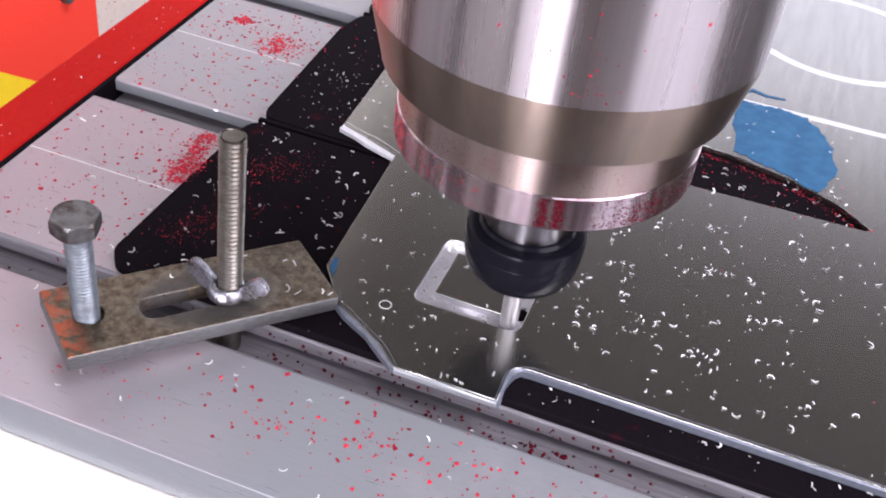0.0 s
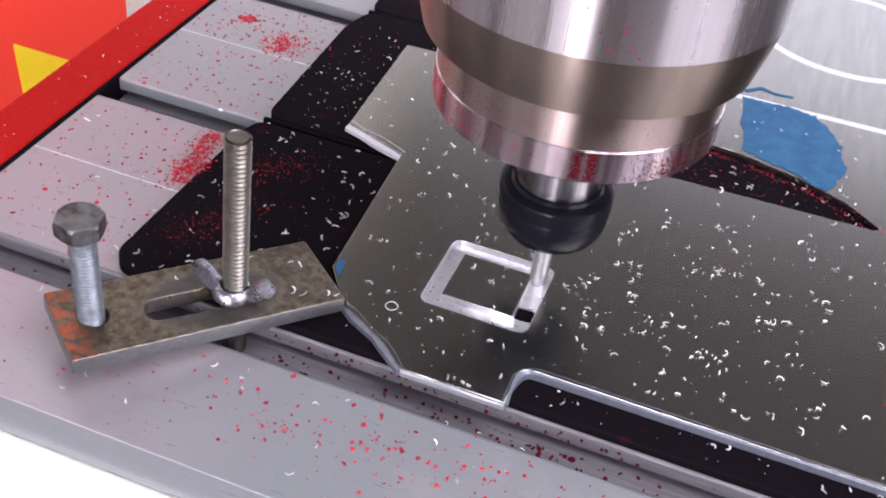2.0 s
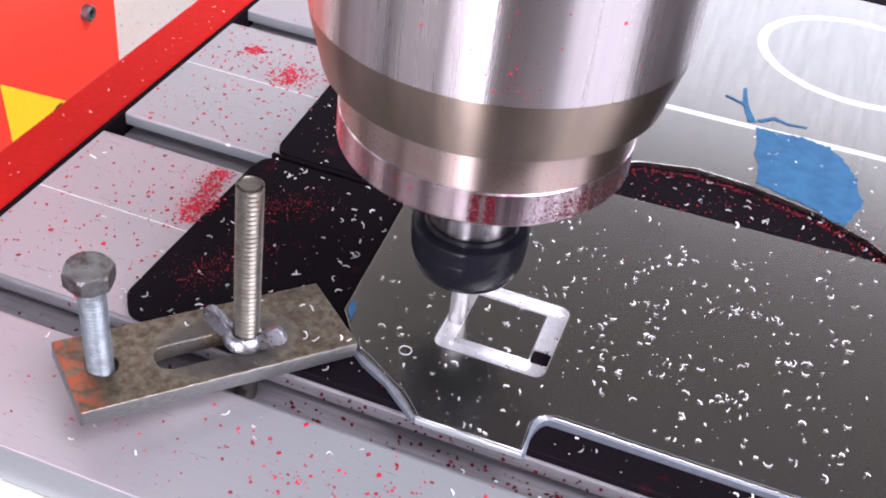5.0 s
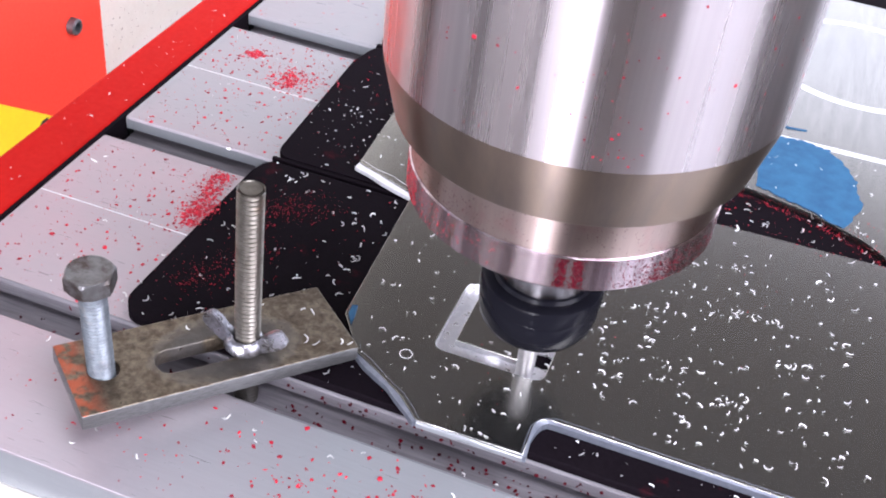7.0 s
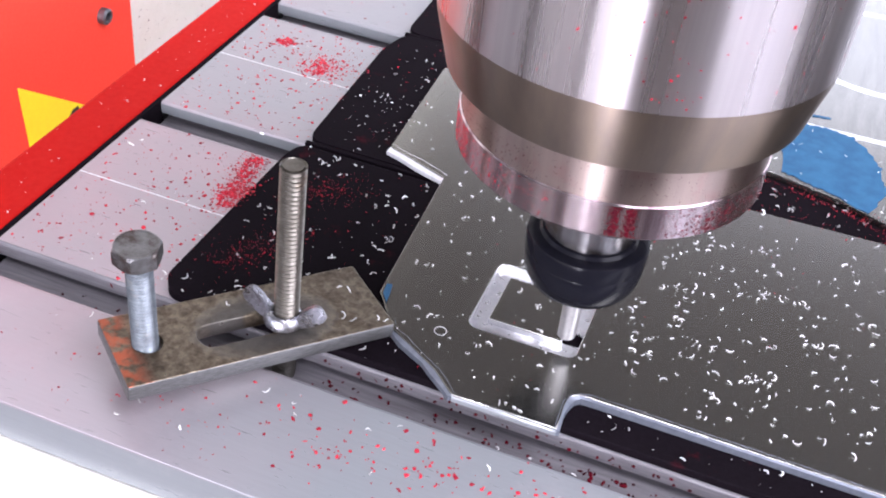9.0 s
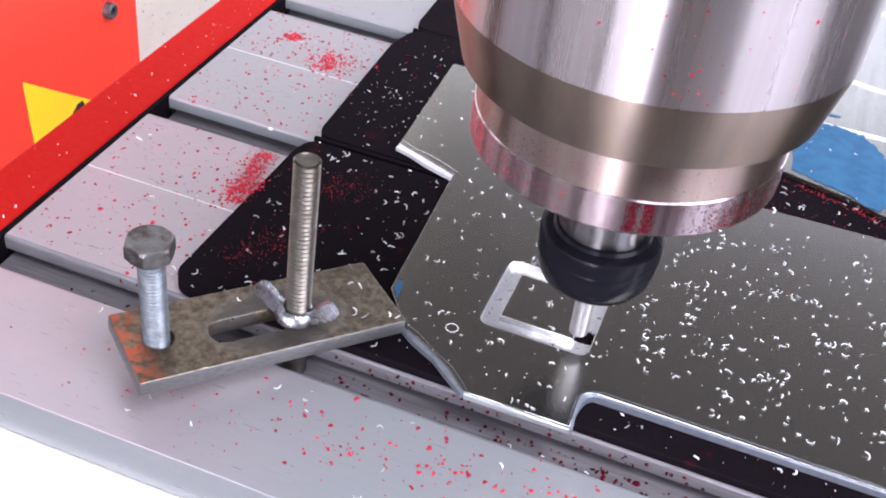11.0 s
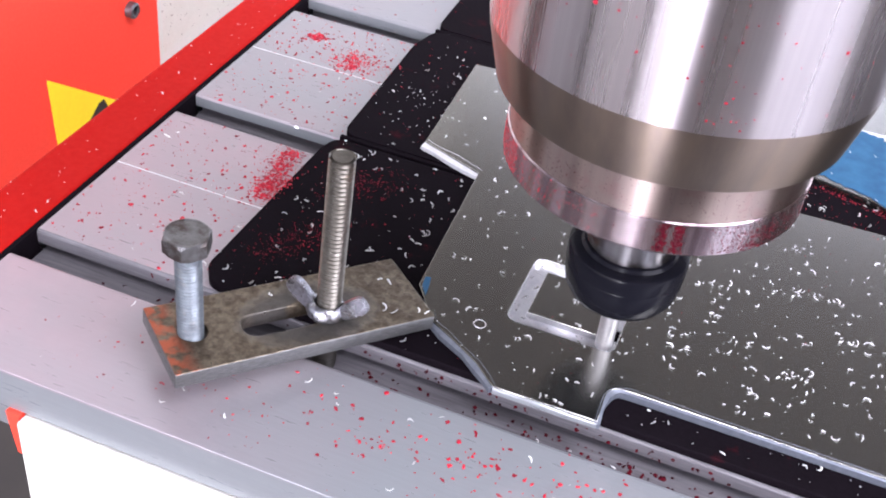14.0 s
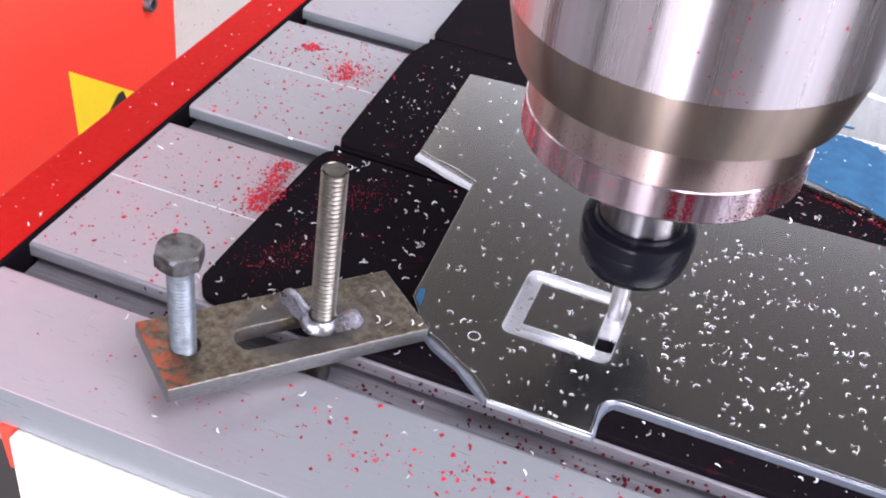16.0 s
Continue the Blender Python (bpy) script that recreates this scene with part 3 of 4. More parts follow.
def build_bolt():
    p = strap_point(7.6, 1.5) + Vector((0.0006, 0.0001, 0))
    bolt = tagged(empty("hex_bolt", pose(p.x, p.y, 0.0003, 1.0, 1.4, -12)), "zinc-plated hex bolt screwed upright through the clamp strap", "bolt")
    part("shank", lathe_bm(thread_profile(3.15, 0.2, 38.8, 1.0, 0.42), 40), ZINC, bolt, True)
    bm = bmesh.new()
    prof = [(0, 38.6), (5.2, 38.5), (5.72, 38.8), (5.72, 42.1), (5.12, 42.8), (4.8, 42.9), (4.3, 42.75), (0, 42.7)]
    rings = []
    for r, z in prof:
        if r == 0:
            rings.append([bm.verts.new((0, 0, z * MM))])
            continue
        ring = []
        for i in range(36):
            a = 2 * math.pi * i / 36
            k = (a % (math.pi / 3)) - math.pi / 6
            flat = 5.0 / math.cos(k)
            rr = min(r, flat) if r > 5.1 else r
            ring.append(bm.verts.new((rr * MM * math.cos(a), rr * MM * math.sin(a), z * MM)))
        rings.append(ring)
    for a, b in zip(rings, rings[1:]):
        for i in range(36):
            j = (i + 1) % 36
            if len(a) == 1:
                bm.faces.new((a[0], b[i], b[j]))
            elif len(b) == 1:
                bm.faces.new((a[i], b[0], a[j]))
            else:
                bm.faces.new((a[i], b[i], b[j], a[j]))
    part("head", bm, HEAD, bolt, False, "stained hexagonal bolt head")
    return bolt


def build_rod():
    p = strap_point(41.5, -2.6)
    rod = tagged(empty("threaded_rod", pose(p.x, p.y, -0.013, -1.0, 1.2, 0)), "dull threaded steel rod standing in the clamp slot", "threaded rod")
    # the rod's tail is coloured darker than the thread above the strap
    part("lower_thread", lathe_bm(thread_profile(3.1, 0.5, 20.5), 40), DARK_STEEL, rod, True, "dark thread below the strap")
    prof = thread_profile(3.15, 20.5, 69.5, 1.25, 0.55)
    prof += [(2.5 * MM, 70.0 * MM), (0, 70.0 * MM)]
    part("thread", lathe_bm(prof, 40), ROD, rod, True)
    return rod


def build_wing_nut():
    p = strap_point(41.5, -2.6, 0.1)
    nut = tagged(empty("wing_nut", pose(p.x, p.y, p.z, 0, 3, ANGLE - 46)), "bright zinc wing nut tightened on the clamp strap", "wing nut")
    hub = lathe_bm([(3.2 * MM, 0), (4.5 * MM, 0), (5.0 * MM, 0.8 * MM), (4.9 * MM, 1.8 * MM), (4.3 * MM, 3.0 * MM), (3.6 * MM, 3.6 * MM), (3.2 * MM, 3.7 * MM), (3.2 * MM, 0)], 32, False)
    part("hub", hub, WING, nut, True)
    for s in (1, -1):
        bm = bmesh.new()
        secs = [(3.0, 1.2, 2.4, 1.5), (5.2, 2.6, 2.8, 1.3), (7.4, 4.7, 3.4, 1.2), (9.2, 6.4, 3.2, 1.0), (9.9, 7.1, 2.0, 0.8)]
        rows = []
        for x, z, hh, th in secs:
            rows.append([bm.verts.new((s * x * MM + dx * s * MM, dy * MM, z * MM + dz * MM)) for dx, dy, dz in
                         ((0.5 * hh, -th, -0.5 * hh), (0.5 * hh, th, -0.5 * hh), (-0.4 * hh, th, 0.6 * hh), (-0.4 * hh, -th, 0.6 * hh))])
        for a, b in zip(rows, rows[1:]):
            for i in range(4):
                j = (i + 1) % 4
                bm.faces.new((a[i], a[j], b[j], b[i]))
        bm.faces.new(rows[0])
        bm.faces.new(rows[-1])
        bmesh.ops.bevel(bm, geom=bm.edges[:], offset=0.00035, segments=2, affect="EDGES")
        part("wing", bm, WING, nut, True)
    return nut


build_bolt()
build_rod()
build_wing_nut()

# ---- the spindle ----
BODY_R, RING_R = 41.6, 34.1
AXIS0 = (153.0, 24.4)


def build_spindle():
    sp = tagged(empty("milling_spindle", pose(AXIS0[0] * MM, AXIS0[1] * MM, 0)), "polished steel milling spindle flecked with red dust", "spindle")
    part("body", lathe_bm([(0, 0.330), (BODY_R * MM, 0.330), (BODY_R * MM, 0.1000), ((BODY_R - 0.05) * MM, 0.0937), (0.020, 0.0937)], 160, False), SPINDLE, sp, True)
    part("end_cap", lathe_bm([(0.030, 0.0937), ((BODY_R - 0.1) * MM, 0.09365), ((BODY_R - 0.45) * MM, 0.0912), (38.3 * MM, 0.0797), (37.9 * MM, 0.0792), (0.030, 0.0791)], 160, False), SPINDLE2, sp, True,
         "brownish turned steel end cap")
    part("neck", lathe_bm([(0.030, 0.0793), (34.0 * MM, 0.0793), (33.7 * MM, 0.0682), (0.02, 0.0682)], 160, False), NECK, sp, True, "dusty steel neck above the ring")
    part("ring", lathe_bm([(0.020, 0.0684), ((RING_R - 0.3) * MM, 0.0684), (RING_R * MM, 0.0681), (RING_R * MM, 0.0606), ((RING_R - 0.5) * MM, 0.0600), (0.0095, 0.0600), (0.0095, 0.0640)], 160, False), RING, sp, True,
         "ground steel ring with reflection bands in its colour and red specks")
    part("shaft", lathe_bm([(0.0107, 0.0630), (0.0107, 0.0376), (0.0100, 0.0368), (0, 0.0368)], 64, False), SHAFT, sp, True, "bright ground steel shaft")
    part("collet_nut", lathe_bm([(0.0098, 0.0374), (0.0112, 0.0372), (0.0118, 0.0364), (0.0138, 0.0364), (0.0144, 0.0360), (0.0147, 0.0352), (0.0147, 0.0318), (0.01435, 0.0315),
                                 (0.0145, 0.0311), (0.0144, 0.0280), (0.0138, 0.0250), (0.0126, 0.0228), (0.0108, 0.0216), (0.0070, 0.0211), (0.0023, 0.0211)], 96, False), NUT, sp, True,
         "black collet nut, spinning")
    bm = lathe_bm([(0.0024, 0.0240), (0.0024, 0.0120), (0.0023, 0.0031), (0, 0.0030)], 24, False)
    part("end_mill", bm, CUTTER, sp, True, "slim bright end mill")
    return sp


spindle = build_spindle()


def build_gantry_side():
    """The red side of the gantry that travels with the spindle along the bed."""
    side = tagged(empty("gantry_side", pose(-0.100, 0.0, 0.0)), "bright red painted gantry side plate with a warning sticker", "gantry side plate")
    part("plate", box_bm(-0.012, 0.0, 0.030, 0.1890, -0.145, 0.020, 0.0012), RED, side)
    turn = Matrix(((0, 0, 1, 0), (1, 0, 0, 0), (0, 1, 0, 0), (0, 0, 0, 1)))

    def decal(name, pts, z, mat, label, r=0.0005):
        bm = sheet_mesh([rounded(mm(pts), [r] * len(pts), 4)], z, z + 0.0002)
        bmesh.ops.transform(bm, matrix=turn, verts=bm.verts[:])
        return part(name, bm, mat, side, False, label)

    decal("sticker", [(106.2, -48.9), (160.5, -88.5), (110.2, -115.0)], 0.00002, YELLOW, "yellow triangular warning sticker")
    decal("sticker_symbol", [(116.0, -91.8), (138.6, -76.6), (142.2, -76.6), (150.0, -93.5), (146.0, -94.0), (139.8, -82.0), (119.5, -95.5)], 0.00024, BLACK, "black warning symbol", 0.0003)
    screw = lathe_bm([(0, 0.0006), (0.0012, 0.0006), (0.0014, 0.0024), (0.0021, 0.0027), (0.0027, 0.0022), (0.0028, 0.0)], 32, False)
    bmesh.ops.transform(screw, matrix=Matrix.Translation((0, 0.1665, -0.0429)) @ Matrix.Scale(1.35, 4) @ turn, verts=screw.verts[:])
    part("screw", screw, ZINC, side, True, "small steel socket screw")
    return side


gantry_side = build_gantry_side()

# the tool's way in millimetres: seconds, x, y, lift
TOOL = [(0.0, 154.0, 25.0, 0.9), (1.0, 154.2, 25.0, 0.9), (1.5, 154.1, 34.2, 0.4), (2.0, 154.0, 45.2, 0.2), (2.5, 153.6, 48.4, 0), (3.0, 147.5, 48.9, 0), (3.5, 135.4, 49.6, 0),
        (4.0, 131.3, 49.8, 0), (4.2, 130.9, 49.6, 0), (4.7, 130.6, 42.0, 0), (5.3, 130.6, 28.5, 0), (5.6, 131.0, 24.6, 0), (6.0, 133.6, 24.3, 0), (6.5, 142.7, 24.3, 0), (7.0, 152.1, 24.2, 0), (7.3, 153.6, 24.3, 0), (7.5, 153.6, 24.4, 0.3), (8.0, 153.5, 24.4, 2.2),
        (8.5, 153.5, 24.4, 4.3), (9.0, 153.8, 24.4, 6.7), (9.5, 153.5, 24.4, 9.0), (9.9, 153.2, 24.4, 9.8), (10.4, 153.3, 24.4, 8.6), (11.2, 153.8, 24.4, 6.4), (12.0, 154.3, 24.4, 4.8), (12.5, 154.4, 24.4, 4.0), (13.0, 154.4, 24.4, 3.2), (13.5, 154.4, 24.4, 2.2),
        (14.0, 154.4, 24.4, 1.2), (14.5, 154.4, 24.4, 0), (15.0, 154.4, 24.5, 0), (15.5, 154.5, 32.2, 0), (16.0, 154.5, 43.4, 0)]

# ---- swarf and dust ----
SHEET_OUTLINE = [(103.2, 23.4), (111.8, 11.4), (119.3, 7.2), (127.2, 2.2), (133.5, -3.6), (160, -3.2), (159.4, 10.3), (345, 10.6), (345, 300),
                 (140, 300), (140, 150), (76, 144.2), (78.8, 88.8), (99.6, 81.0)]
D_OUTLINE = [(140, 108.2), (239.6, 112.9), (241.2, 114.6), (231, 122.9), (215, 130.0), (194, 135.0), (176, 135.8), (158, 130.5), (146, 120)]


def inside(x, y, poly):
    hit, n = False, len(poly)
    for i in range(n):
        (xa, ya), (xb, yb) = poly[i], poly[(i + 1) % n]
        if (ya > y) != (yb > y) and x < (xb - xa) * (y - ya) / (yb - ya) + xa:
            hit = not hit
    return hit


def rest_height(x, y):
    """The height in millimetres of what lies under a place on the bed."""
    if inside(x, y, SHEET_OUTLINE) and not inside(x, y, D_OUTLINE):
        if 127 < x < 158 and 20.5 < y < 51 and not (133.5 < x < 152 and 27.2 < y < 44.5):
            return None
        return 5.03
    for pad in PADS:
        if inside(x, y, pad):
            return 2.55
    if x < SLAT_X0:
        return 0.45 if -20 < x < -4.5 else None
    if -47 < y < -11.5:
        return 0.03
    k = y % PITCH
    if y >= 0.9 and k < WIDTH - 0.9 and k > 0.9:
        return 0.03
    if -10 < y < -0.5:
        return -6.75
    return None


def curl(rng, size):
    """The vertices and faces of one curled chip, in millimetres, lying about the origin."""
    n = rng.choice((5, 6, 7))
    turn = rng.choice((rng.uniform(0.5, 1.6), rng.uniform(1.4, 3.6), rng.uniform(2.0, 3.8)))
    r = size / 2 / max(0.55, math.sin(min(turn, 3.1) / 2))
    w, t, rise = rng.uniform(0.18, 0.36), 0.12, rng.uniform(0.0, 0.7)
    vs, fs = [], []
    for i in range(n + 1):
        a = turn * (i / n - 0.5)
        k = 0.45 + 0.55 * math.sin(math.pi * (0.12 + 0.76 * i / n))
        c, s, z = math.cos(a), math.sin(a), rise * i / n
        vs += [((r - w * k / 2) * c - r * 0.8, (r - w * k / 2) * s, z), ((r + w * k / 2) * c - r * 0.8, (r + w * k / 2) * s, z + 0.05),
               ((r + w * k / 2) * c - r * 0.8, (r + w * k / 2) * s, z + 0.05 + t), ((r - w * k / 2) * c - r * 0.8, (r - w * k / 2) * s, z + t)]
    j4 = [rng.uniform(-0.09, 0.09) for _ in range(3 * (n + 1))]
    vs = [(x + j4[3 * (i // 4)], y + j4[3 * (i // 4) + 1], max(0, z + j4[3 * (i // 4) + 2])) for i, (x, y, z) in enumerate(vs)]
    for i in range(n):
        o = 4 * i
        for j in range(4):
            fs.append((o + j, o + (j + 1) % 4, o + 4 + (j + 1) % 4, o + 4 + j))
    fs += [(3, 2, 1, 0), (4 * n, 4 * n + 1, 4 * n + 2, 4 * n + 3)]
    return vs, fs


def flake(rng, size):
    """One flat crumb with an uneven outline."""
    n = rng.choice((4, 5, 6))
    h = rng.uniform(0.12, 0.35) * min(1.0, size)
    long = rng.uniform(0.35, 1.0)
    ring = [(size / 2 * rng.uniform(0.4, 1.1) * math.cos(2 * math.pi * i / n), long * size / 2 * rng.uniform(0.4, 1.1) * math.sin(2 * math.pi * i / n)) for i in range(n)]
    vs = [(x, y, 0) for x, y in ring] + [(x * 0.8, y * 0.8, h * rng.uniform(0.6, 1.2)) for x, y in ring]
    fs = [(i, (i + 1) % n, n + (i + 1) % n, n + i) for i in range(n)] + [tuple(range(n, 2 * n)), tuple(reversed(range(n)))]
    return vs, fs


class Heap:
    def __init__(self):
        self.vs, self.fs = [], []

    def add(self, shape, m):
        o = len(self.vs)
        self.vs += [tuple(m @ Vector(v)) for v in shape[0]]
        self.fs += [tuple(i + o for i in f) for f in shape[1]]

    def link(self, name, mat, parent=None):
        me = bpy.data.meshes.new(name)
        me.from_pydata([(x * MM, y * MM, z * MM) for x, y, z in self.vs], [], self.fs)
        me.materials.append(mat)
        ob = new(name, me)
        ob.parent = parent
        return ob


def lying(rng, x, y, z, tilt=14):
    return Matrix.Translation((x, y, z)) @ Euler((radians(rng.uniform(-tilt, tilt)) * 0.6, radians(rng.uniform(-tilt, tilt)) * 0.6, rng.uniform(0, 6.283))).to_matrix().to_4x4()


def build_swarf():
    rng = random.Random(11)
    heap = Heap()

    def scatter(n, pick, sizes, tiny=0.25):
        for _ in range(n):
            x, y = pick()
            z = rest_height(x, y)
            if z is None:
                continue
            if rng.random() < tiny:
                heap.add(flake(rng, rng.uniform(0.25, 0.6)), lying(rng, x, y, z))
            else:
                heap.add(curl(rng, 0.82 * rng.uniform(sizes[0] * 0.8, sizes[1] * 1.1)), lying(rng, x, y, z, 24))

    box = lambda x0, x1, y0, y1: (lambda: (rng.uniform(x0, x1), rng.uniform(y0, y1)))
    blob = lambda cx, cy, sx, sy: (lambda: (rng.gauss(cx, sx), rng.gauss(cy, sy)))
    scatter(85, blob(194, 52, 32, 28), (1.2, 2.4))
    scatter(85, box(160, 300, 12, 112), (1.1, 2.3))
    scatter(70, box(103, 160, -2, 108), (1.0, 2.1))
    scatter(100, box(52, 100, 2, 80), (1.1, 2.3), 0.35)
    scatter(70, box(78, 140, 86, 144), (0.8, 1.6), 0.6)
    scatter(90, blob(66, 112, 9, 14), (0.6, 1.2), 0.85)
    scatter(26, box(54, 120, 130, 165), (1.2, 2.2), 0.4)
    scatter(75, box(146, 238, 109, 134), (1.4, 2.4), 0.3)
    scatter(40, box(160, 330, 1, 10), (1.1, 1.9), 0.4)
    scatter(42, box(30, 260, -46, -12), (1.3, 2.2), 0.35)
    scatter(60, box(0, 50, 0, 150), (0.7, 1.4), 0.85)
    scatter(24, blob(66, 3, 14, 3), (1.2, 2.0))
    scatter(26, box(190, 232, 132, 172), (1.0, 1.8), 0.3)
    scatter(70, box(-20, -4, -20, 200), (0.6, 1.1), 0.9)
    scatter(18, box(60, 300, -10, -1), (1.3, 2.0))
    scatter(230, blob(188, 50, 38, 30), (0.5, 0.9), 0.8)
    scatter(90, box(103, 165, -2, 108), (0.5, 0.9), 0.8)
    # clumps where chips have piled up
    for cx, cy, n in ((176, 61, 14), (186, 40, 12), (196, 70, 12), (171, 78, 10), (205, 33, 12), (120, 21, 8), (215, 55, 9), (183, 84, 9), (200, 92, 9), (84, 36, 6), (230, 30, 8)):
        scatter(int(n * 0.6), blob(cx, cy, 2.6, 2.2), (1.0, 2.0), 0.45)
    strap_rng = [(58, -7, 2), (61, 4, 2), (30, 7, 1), (52, 9, 1), (65, -9, 2)]
    for u, v, n in strap_rng:
        for _ in range(n):
            q = strap_point(u + rng.uniform(-1.5, 1.5), v + rng.uniform(-1.5, 1.5), 0.08) / MM
            heap.add(curl(rng, rng.uniform(1.2, 2.2)), lying(rng, q.x, q.y, q.z, 8))
    tagged(heap.link("aluminium_swarf", CHIP), "bright curled aluminium chips strewn over sheet and bed", "swarf", kind="stuff")


CRIMSON = material("crimson_dust", (0.10, 0.003, 0.010), 0.0, 0.6, (0.02, 0.001, 0.004), (1, 1, 1), 800, island=True, spec=0.08)


def build_red_dust():
    rng = random.Random(23)
    heap = Heap()

    def scatter(n, pick, lo, hi):
        for _ in range(n):
            x, y = pick()
            z = rest_height(x, y)
            if z is not None:
                s = lo + (hi - lo) * rng.random() ** 2.2
                heap.add(flake(rng, s), lying(rng, x, y, z, 10))

    blob = lambda cx, cy, sx, sy: (lambda: (rng.gauss(cx, sx), rng.gauss(cy, sy)))
    box = lambda x0, x1, y0, y1: (lambda: (rng.uniform(x0, x1), rng.uniform(y0, y1)))

    def streak(x0, y0, x1, y1, s):
        def pick():
            k = rng.random()
            return rng.gauss(x0 + (x1 - x0) * k, s), rng.gauss(y0 + (y1 - y0) * k, s)
        return pick

    scatter(560, streak(45, 42, 42, 70, 2.3), 0.35, 1.6)
    scatter(240, blob(46, 49, 3.0, 4), 0.35, 1.6)
    scatter(300, box(0, 50, 1, 71), 0.35, 1.7)
    scatter(260, blob(36, 131, 5.5, 4.5), 0.35, 1.8)
    scatter(80, blob(15.5, 140.5, 2.2, 1.6), 0.5, 1.8)
    scatter(26, blob(16.0, 141.0, 2.0, 1.5), 1.4, 2.8)
    scatter(40, blob(34.5, 128.5, 2.6, 3.0), 1.4, 3.0)
    scatter(60, streak(44.5, 44, 42, 66, 2.0), 1.4, 2.6)
    scatter(380, box(0, 52, 84, 155), 0.4, 1.8)
    scatter(90, box(0, 60, 167, 235), 0.3, 1.4)
    scatter(420, streak(58, 18, 72, 40, 4.0), 0.14, 0.55)
    scatter(380, streak(62, 52, 78, 68, 4), 0.14, 0.55)
    scatter(90, box(52, 100, 3, 80), 0.2, 0.7)
    scatter(60, box(54, 80, 90, 160), 0.2, 0.7)
    scatter(700, streak(45, 42, 42, 70, 2.6), 0.14, 0.5)
    scatter(420, blob(36, 131, 6, 4.5), 0.14, 0.5)
    scatter(260, blob(24, 40, 20, 28), 0.14, 0.45)
    scatter(130, blob(118, -29, 26, 8), 0.6, 2.1)
    scatter(110, blob(165, -23, 24, 8), 0.6, 2.1)
    scatter(46, box(20, 100, -46, -12), 0.35, 1.2)
    scatter(16, blob(112, -29, 3.0, 2.4), 0.6, 1.9)
    scatter(280, box(150, 236, 109, 134), 0.2, 0.8)
    for a, b in zip(D_OUTLINE[2:-1], D_OUTLINE[3:]):
        scatter(60, streak(a[0], a[1] - 1.4, b[0], b[1] - 1.4, 0.6), 0.25, 0.9)
    scatter(26, box(103, 260, 0, 110), 0.25, 0.8)
    slot = Heap()
    for _ in range(110):
        x, y = rng.choice((rng.uniform(20, 250), rng.gauss(150, 30))), rng.uniform(-5.5, -0.8)
        slot.add(flake(rng, rng.uniform(0.7, 2.3)), lying(rng, x, y, -6.75, 10))
    # crumbs that stick to the slot's side
    for _ in range(70):
        x, z = rng.choice((rng.uniform(30, 250), rng.gauss(135, 26))), rng.uniform(-4.0, -1.0)
        slot.add(flake(rng, rng.uniform(0.5, 1.9)), Matrix.Translation((x, -0.01, z)) @ Matrix.Rotation(radians(90), 4, "X") @ Matrix.Rotation(rng.uniform(0, 6.28), 4, "Z"))
    tagged(slot.link("red_plastic_dust", CRIMSON), "dark red plastic crumbs lying in the T-slot", "plastic dust", kind="stuff")
    tagged(heap.link("red_plastic_dust", REDCHIP), "red plastic crumbs strewn over the machine bed", "plastic dust", kind="stuff")


def build_panel_grime():
    """Fine dark and red dust clinging to the cream side panel, thickest low down beside the end plate."""
    rng = random.Random(59)
    heap = Heap()
    for _ in range(1500):
        y, z = rng.uniform(190, 430), -150 + 190 * rng.random() ** 1.7
        s = 0.25 + 0.9 * rng.random() ** 3
        heap.add(flake(rng, s), Matrix.Translation((-127.98, y, z)) @ Matrix.Rotation(radians(90), 4, "Y") @ Matrix.Rotation(rng.uniform(0, 6.28), 4, "Z"))
    tagged(heap.link("panel_dust", CRIMSON), "fine dark red dust clinging to the cream panel", "plastic dust", kind="stuff")


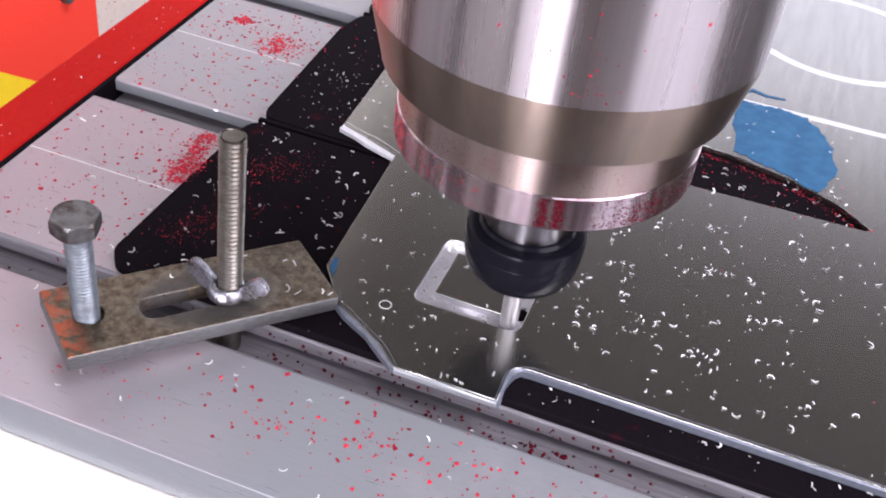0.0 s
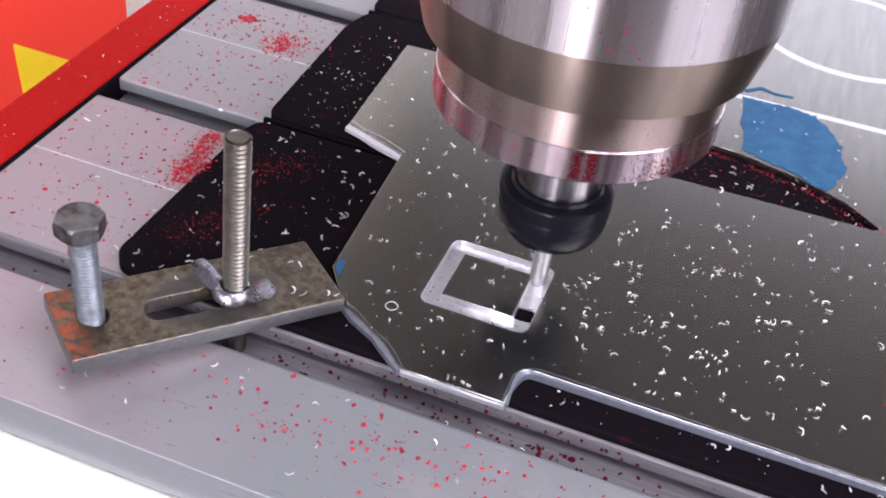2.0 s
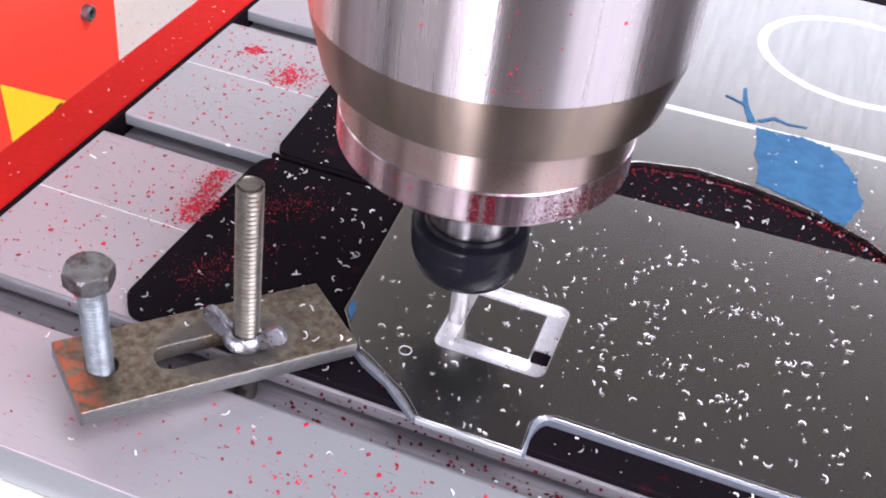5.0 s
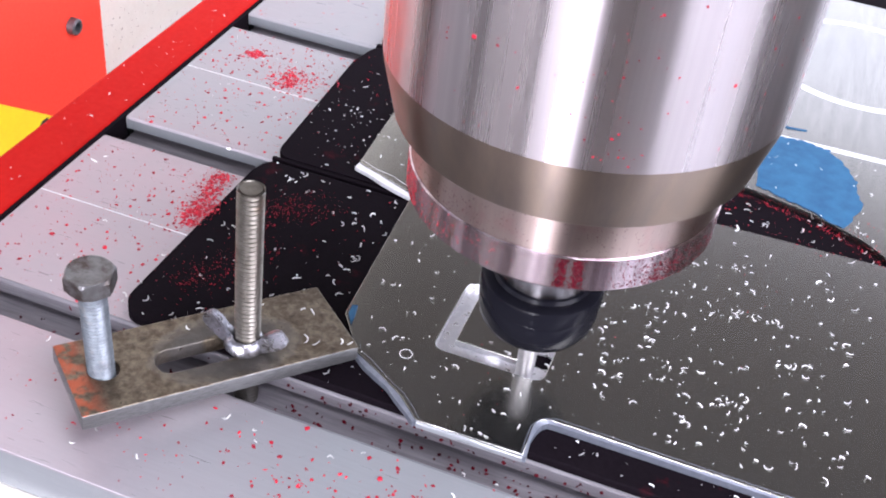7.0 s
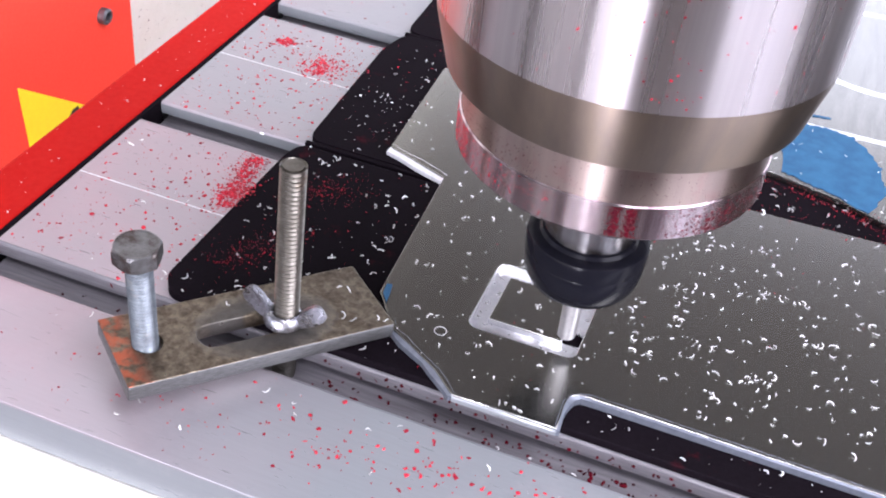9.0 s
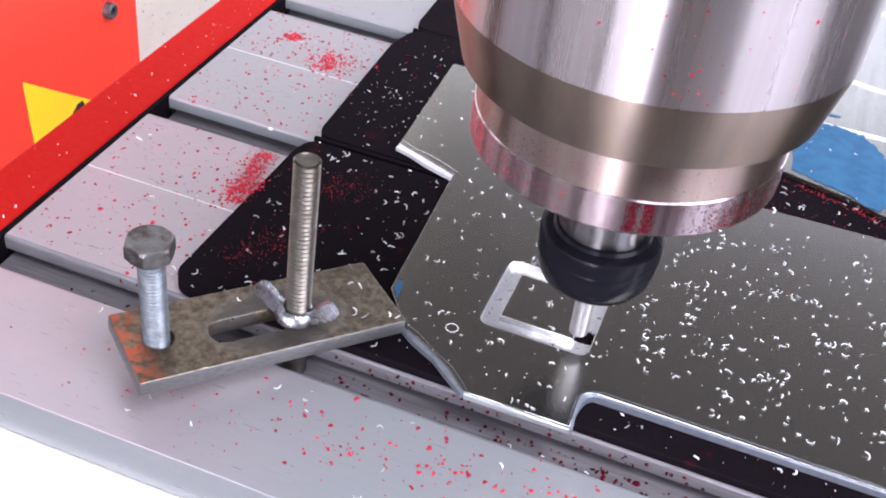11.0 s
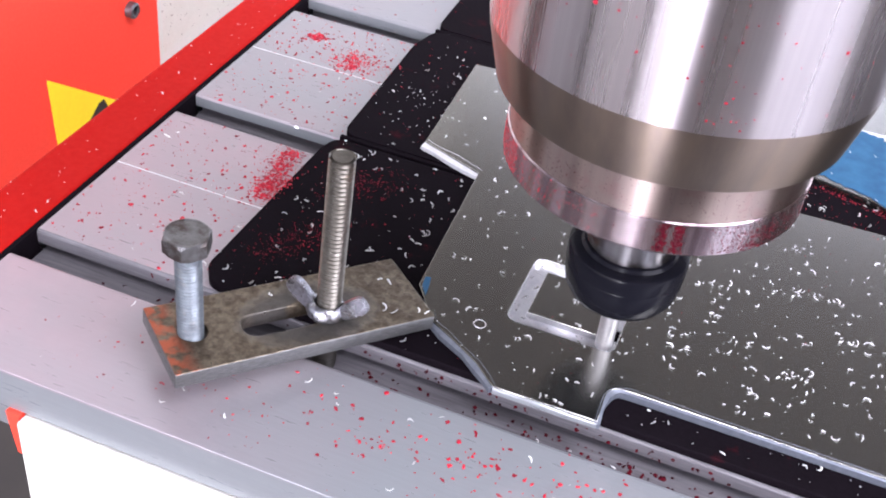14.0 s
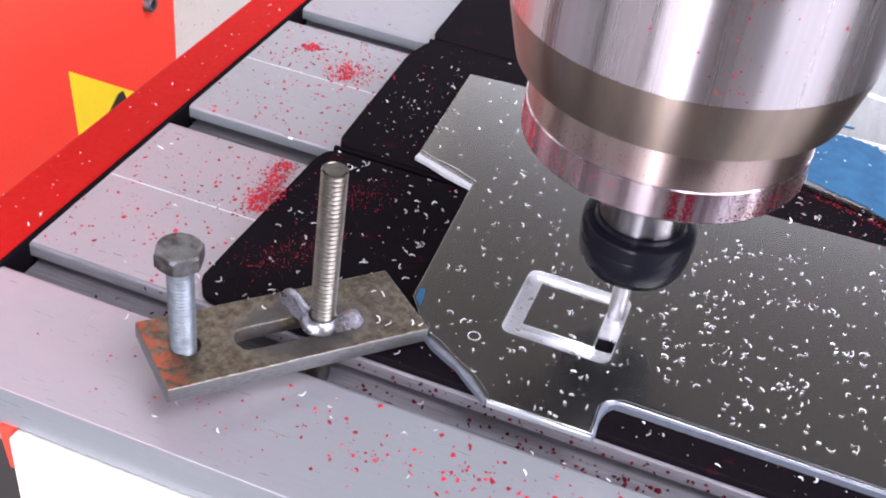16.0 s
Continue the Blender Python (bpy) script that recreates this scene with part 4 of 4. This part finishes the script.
def build_spindle_specks():
    rng = random.Random(31)

    def cover(n, ang, zs, radius, lo, hi, heap):
        for _ in range(n):
            a, z = radians(ang()), zs()
            r = radius(z)
            s = lo + (hi - lo) * rng.random() ** 2.5
            m = Matrix.Rotation(a, 4, "Z") @ Matrix.Translation((r, 0, z)) @ Matrix.Rotation(radians(90), 4, "Y") @ Matrix.Rotation(rng.uniform(0, 6.28), 4, "Z")
            vs, fs = flake(rng, s)
            heap.add(([(x, y, 0.25 * zz) for x, y, zz in vs], fs), m)

    u = rng.uniform
    ring = Heap()
    ring_r = lambda z: RING_R + 0.01
    cover(1000, lambda: rng.choice((rng.gauss(-75.8, 1.0), rng.gauss(-70.4, 1.1))), lambda: u(60.9, 67.8), ring_r, 0.3, 0.75, ring)
    edge = Heap()
    cover(420, lambda: u(160, 262), lambda: 60.7 + 7 * rng.random(), ring_r, 0.2, 0.75, edge)
    cover(1000, lambda: u(172, 220), lambda: 60.7 + 7 * rng.random(), ring_r, 0.2, 0.8, edge)
    tagged(edge.link("edge_dust", REDCHIP, spindle), "bright red dust caked on the ring", kind="stuff")
    cover(420, lambda: u(165, 250), lambda: u(68.5, 74), lambda z: 33.72 + (z - 68.2) * 0.027, 0.15, 0.5, ring)
    cover(520, lambda: u(-60, -5), lambda: u(60.7, 67.8), ring_r, 0.25, 0.8, ring)
    cover(320, lambda: rng.gauss(-38, 7), lambda: u(60.8, 66), ring_r, 0.25, 0.9, ring)
    cover(80, lambda: u(-130, -60), lambda: u(60.7, 67.8), ring_r, 0.2, 0.6, ring)
    neck_r = lambda z: 33.72 + (z - 68.2) * 0.027
    cover(420, lambda: u(-110, -20), lambda: 68.4 + 10 * rng.random() ** 1.5, neck_r, 0.12, 0.4, ring)
    ob = ring.link("ring_dust", CRIMSON, spindle)
    tagged(ob, "red dust stuck to the ring", kind="stuff")
    body = Heap()
    body_r = lambda z: BODY_R + 0.01
    cover(170, lambda: u(-180, 0), lambda: u(94.5, 150), body_r, 0.25, 0.9, body)
    cover(46, lambda: rng.gauss(-72, 5), lambda: u(96, 140), body_r, 0.3, 1.1, body)
    cover(14, lambda: u(-120, -40), lambda: u(96, 140), body_r, 0.8, 1.6, body)
    ob = body.link("body_dust", REDCHIP, spindle)
    tagged(ob, "red dust stuck to the spindle body", kind="stuff")


def build_flying_chips():
    """Chips that the end mill cuts out of the channel's side and throws on to the sheet, each with its rows."""
    rng = random.Random(47)
    shapes = []
    for _ in range(14):
        me = bpy.data.meshes.new("aluminium_chip")
        vs, fs = curl(rng, rng.uniform(0.75, 1.65))
        me.from_pydata([(x * MM, y * MM, z * MM) for x, y, z in vs], [], fs)
        me.materials.append(CHIP)
        shapes.append(me)
    flights = []
    while len(flights) < 170:
        t = rng.uniform(1.2, 7.2) if len(flights) < 128 else rng.uniform(14.6, 15.75)
        before, after = [r for r in TOOL if r[0] <= t][-1], [r for r in TOOL if r[0] > t][0]
        k = (t - before[0]) / (after[0] - before[0])
        x0, y0 = (before[i] + (after[i] - before[i]) * k for i in (1, 2))
        # out of the stock beside the channel, away from its middle
        dx, dy = x0 - 142.6, y0 - 35.8
        if abs(dx) > abs(dy):
            x0 += math.copysign(5.5, dx)
        else:
            y0 += math.copysign(5.5, dy)
        pick = rng.random()
        if pick < 0.68:
            x1, y1 = rng.gauss(192, 26), rng.gauss(52, 24)
        elif pick < 0.86:
            x1, y1 = rng.uniform(103, 165), rng.uniform(-2, 105)
        else:
            x1, y1 = rng.uniform(60, 125), rng.uniform(8, 80)
        z1 = rest_height(x1, y1)
        if z1 is None:
            continue
        yaw, spin = rng.uniform(0, 360), rng.uniform(-60, 60)
        far = math.hypot(x1 - x0, y1 - y0)
        fly = 0.16 + far * 0.0016
        high = 5.5 + far * 0.16
        rx, ry = rng.uniform(-14, 14), rng.uniform(-14, 14)
        at = lambda x, y, z, a, tilt: pose(x * MM, y * MM, z * MM, rx * tilt, ry * tilt, a)
        rest, land = at(x0, y0, 3.3, yaw - spin, 0), at(x1, y1, z1, yaw, 0.6)
        rows = [(0.0, rest), (t - 0.1, rest), (t, rest), (t + fly * 0.5, at((x0 + x1) / 2, (y0 + y1) / 2, high, yaw - spin / 2, 3)),
                (t + fly, land), (t + fly + 0.1, land)]
        if t + fly + 0.1 < 15.95:
            rows.append((16.0, land))
        ob = new("aluminium_chip", rng.choice(shapes))
        tagged(ob, "small bright curled aluminium chip thrown by the cutter", "metal chip", "chips thrown by the cutter")
        flights.append((ob, rows))
    return flights


build_swarf()
CHIPS = build_flying_chips()
build_red_dust()
build_panel_grime()
build_spindle_specks()


def build_marks():
    """Small marks cut into the sheet and the bed."""
    ob = link("scribed_ring", lathe_bm([(1.45 * MM, 0), (1.70 * MM, 0), (1.67 * MM, 0.00006), (1.48 * MM, 0.00006), (1.45 * MM, 0)], 40, False), CUT)
    ob.matrix_basis = pose(0.1232, 0.0161, Z1 + 0.00001)
    tagged(ob, "tiny circle scribed into the aluminium sheet", "scribed mark")
    random.seed(3)
    for x, y, w, h, turn in ((4.6, 57.6, 3.4, 0.7, -18), (6.4, 61.0, 1.3, 0.5, 40)):
        pts = [(w / 2 * math.cos(a), h / 2 * math.sin(a) * random.uniform(0.7, 1.2)) for a in (2 * math.pi * k / 14 for k in range(14))]
        ob = link("scratch", sheet_mesh([mm(pts)], 0, 0.00006), CUT)
        ob.matrix_basis = pose(x * MM, y * MM, 0.00001, 0, 0, turn)
        tagged(ob, "bright scratch in the slat's surface", "scratch")


build_marks()


def build_dent():
    """A bright bruise in the lip of the second slat gap."""
    bm = bmesh.new()
    bmesh.ops.create_icosphere(bm, subdivisions=2, radius=1.0)
    random.seed(9)
    for v in bm.verts:
        v.co = Vector((v.co.x * 1.5, v.co.y * 0.5, v.co.z * 0.9)) * MM * random.uniform(0.8, 1.15)
    ob = link("dent", bm, CUT, None, True)
    ob.matrix_basis = pose(0.0364, 0.0838, -0.0010, 35, 0, 0)
    tagged(ob, "bright bruise in the slat's rounded lip", "dent")


build_dent()


def motions():
    walk(spindle, [(t, pose(x * MM, y * MM, z * MM)) for t, x, y, z in TOOL])
    walk(gantry_side, [(t, pose(-0.100, y * MM, 0)) for t, x, y, z in TOOL])
    for chip, rows in CHIPS:
        walk(chip, rows)


motions()
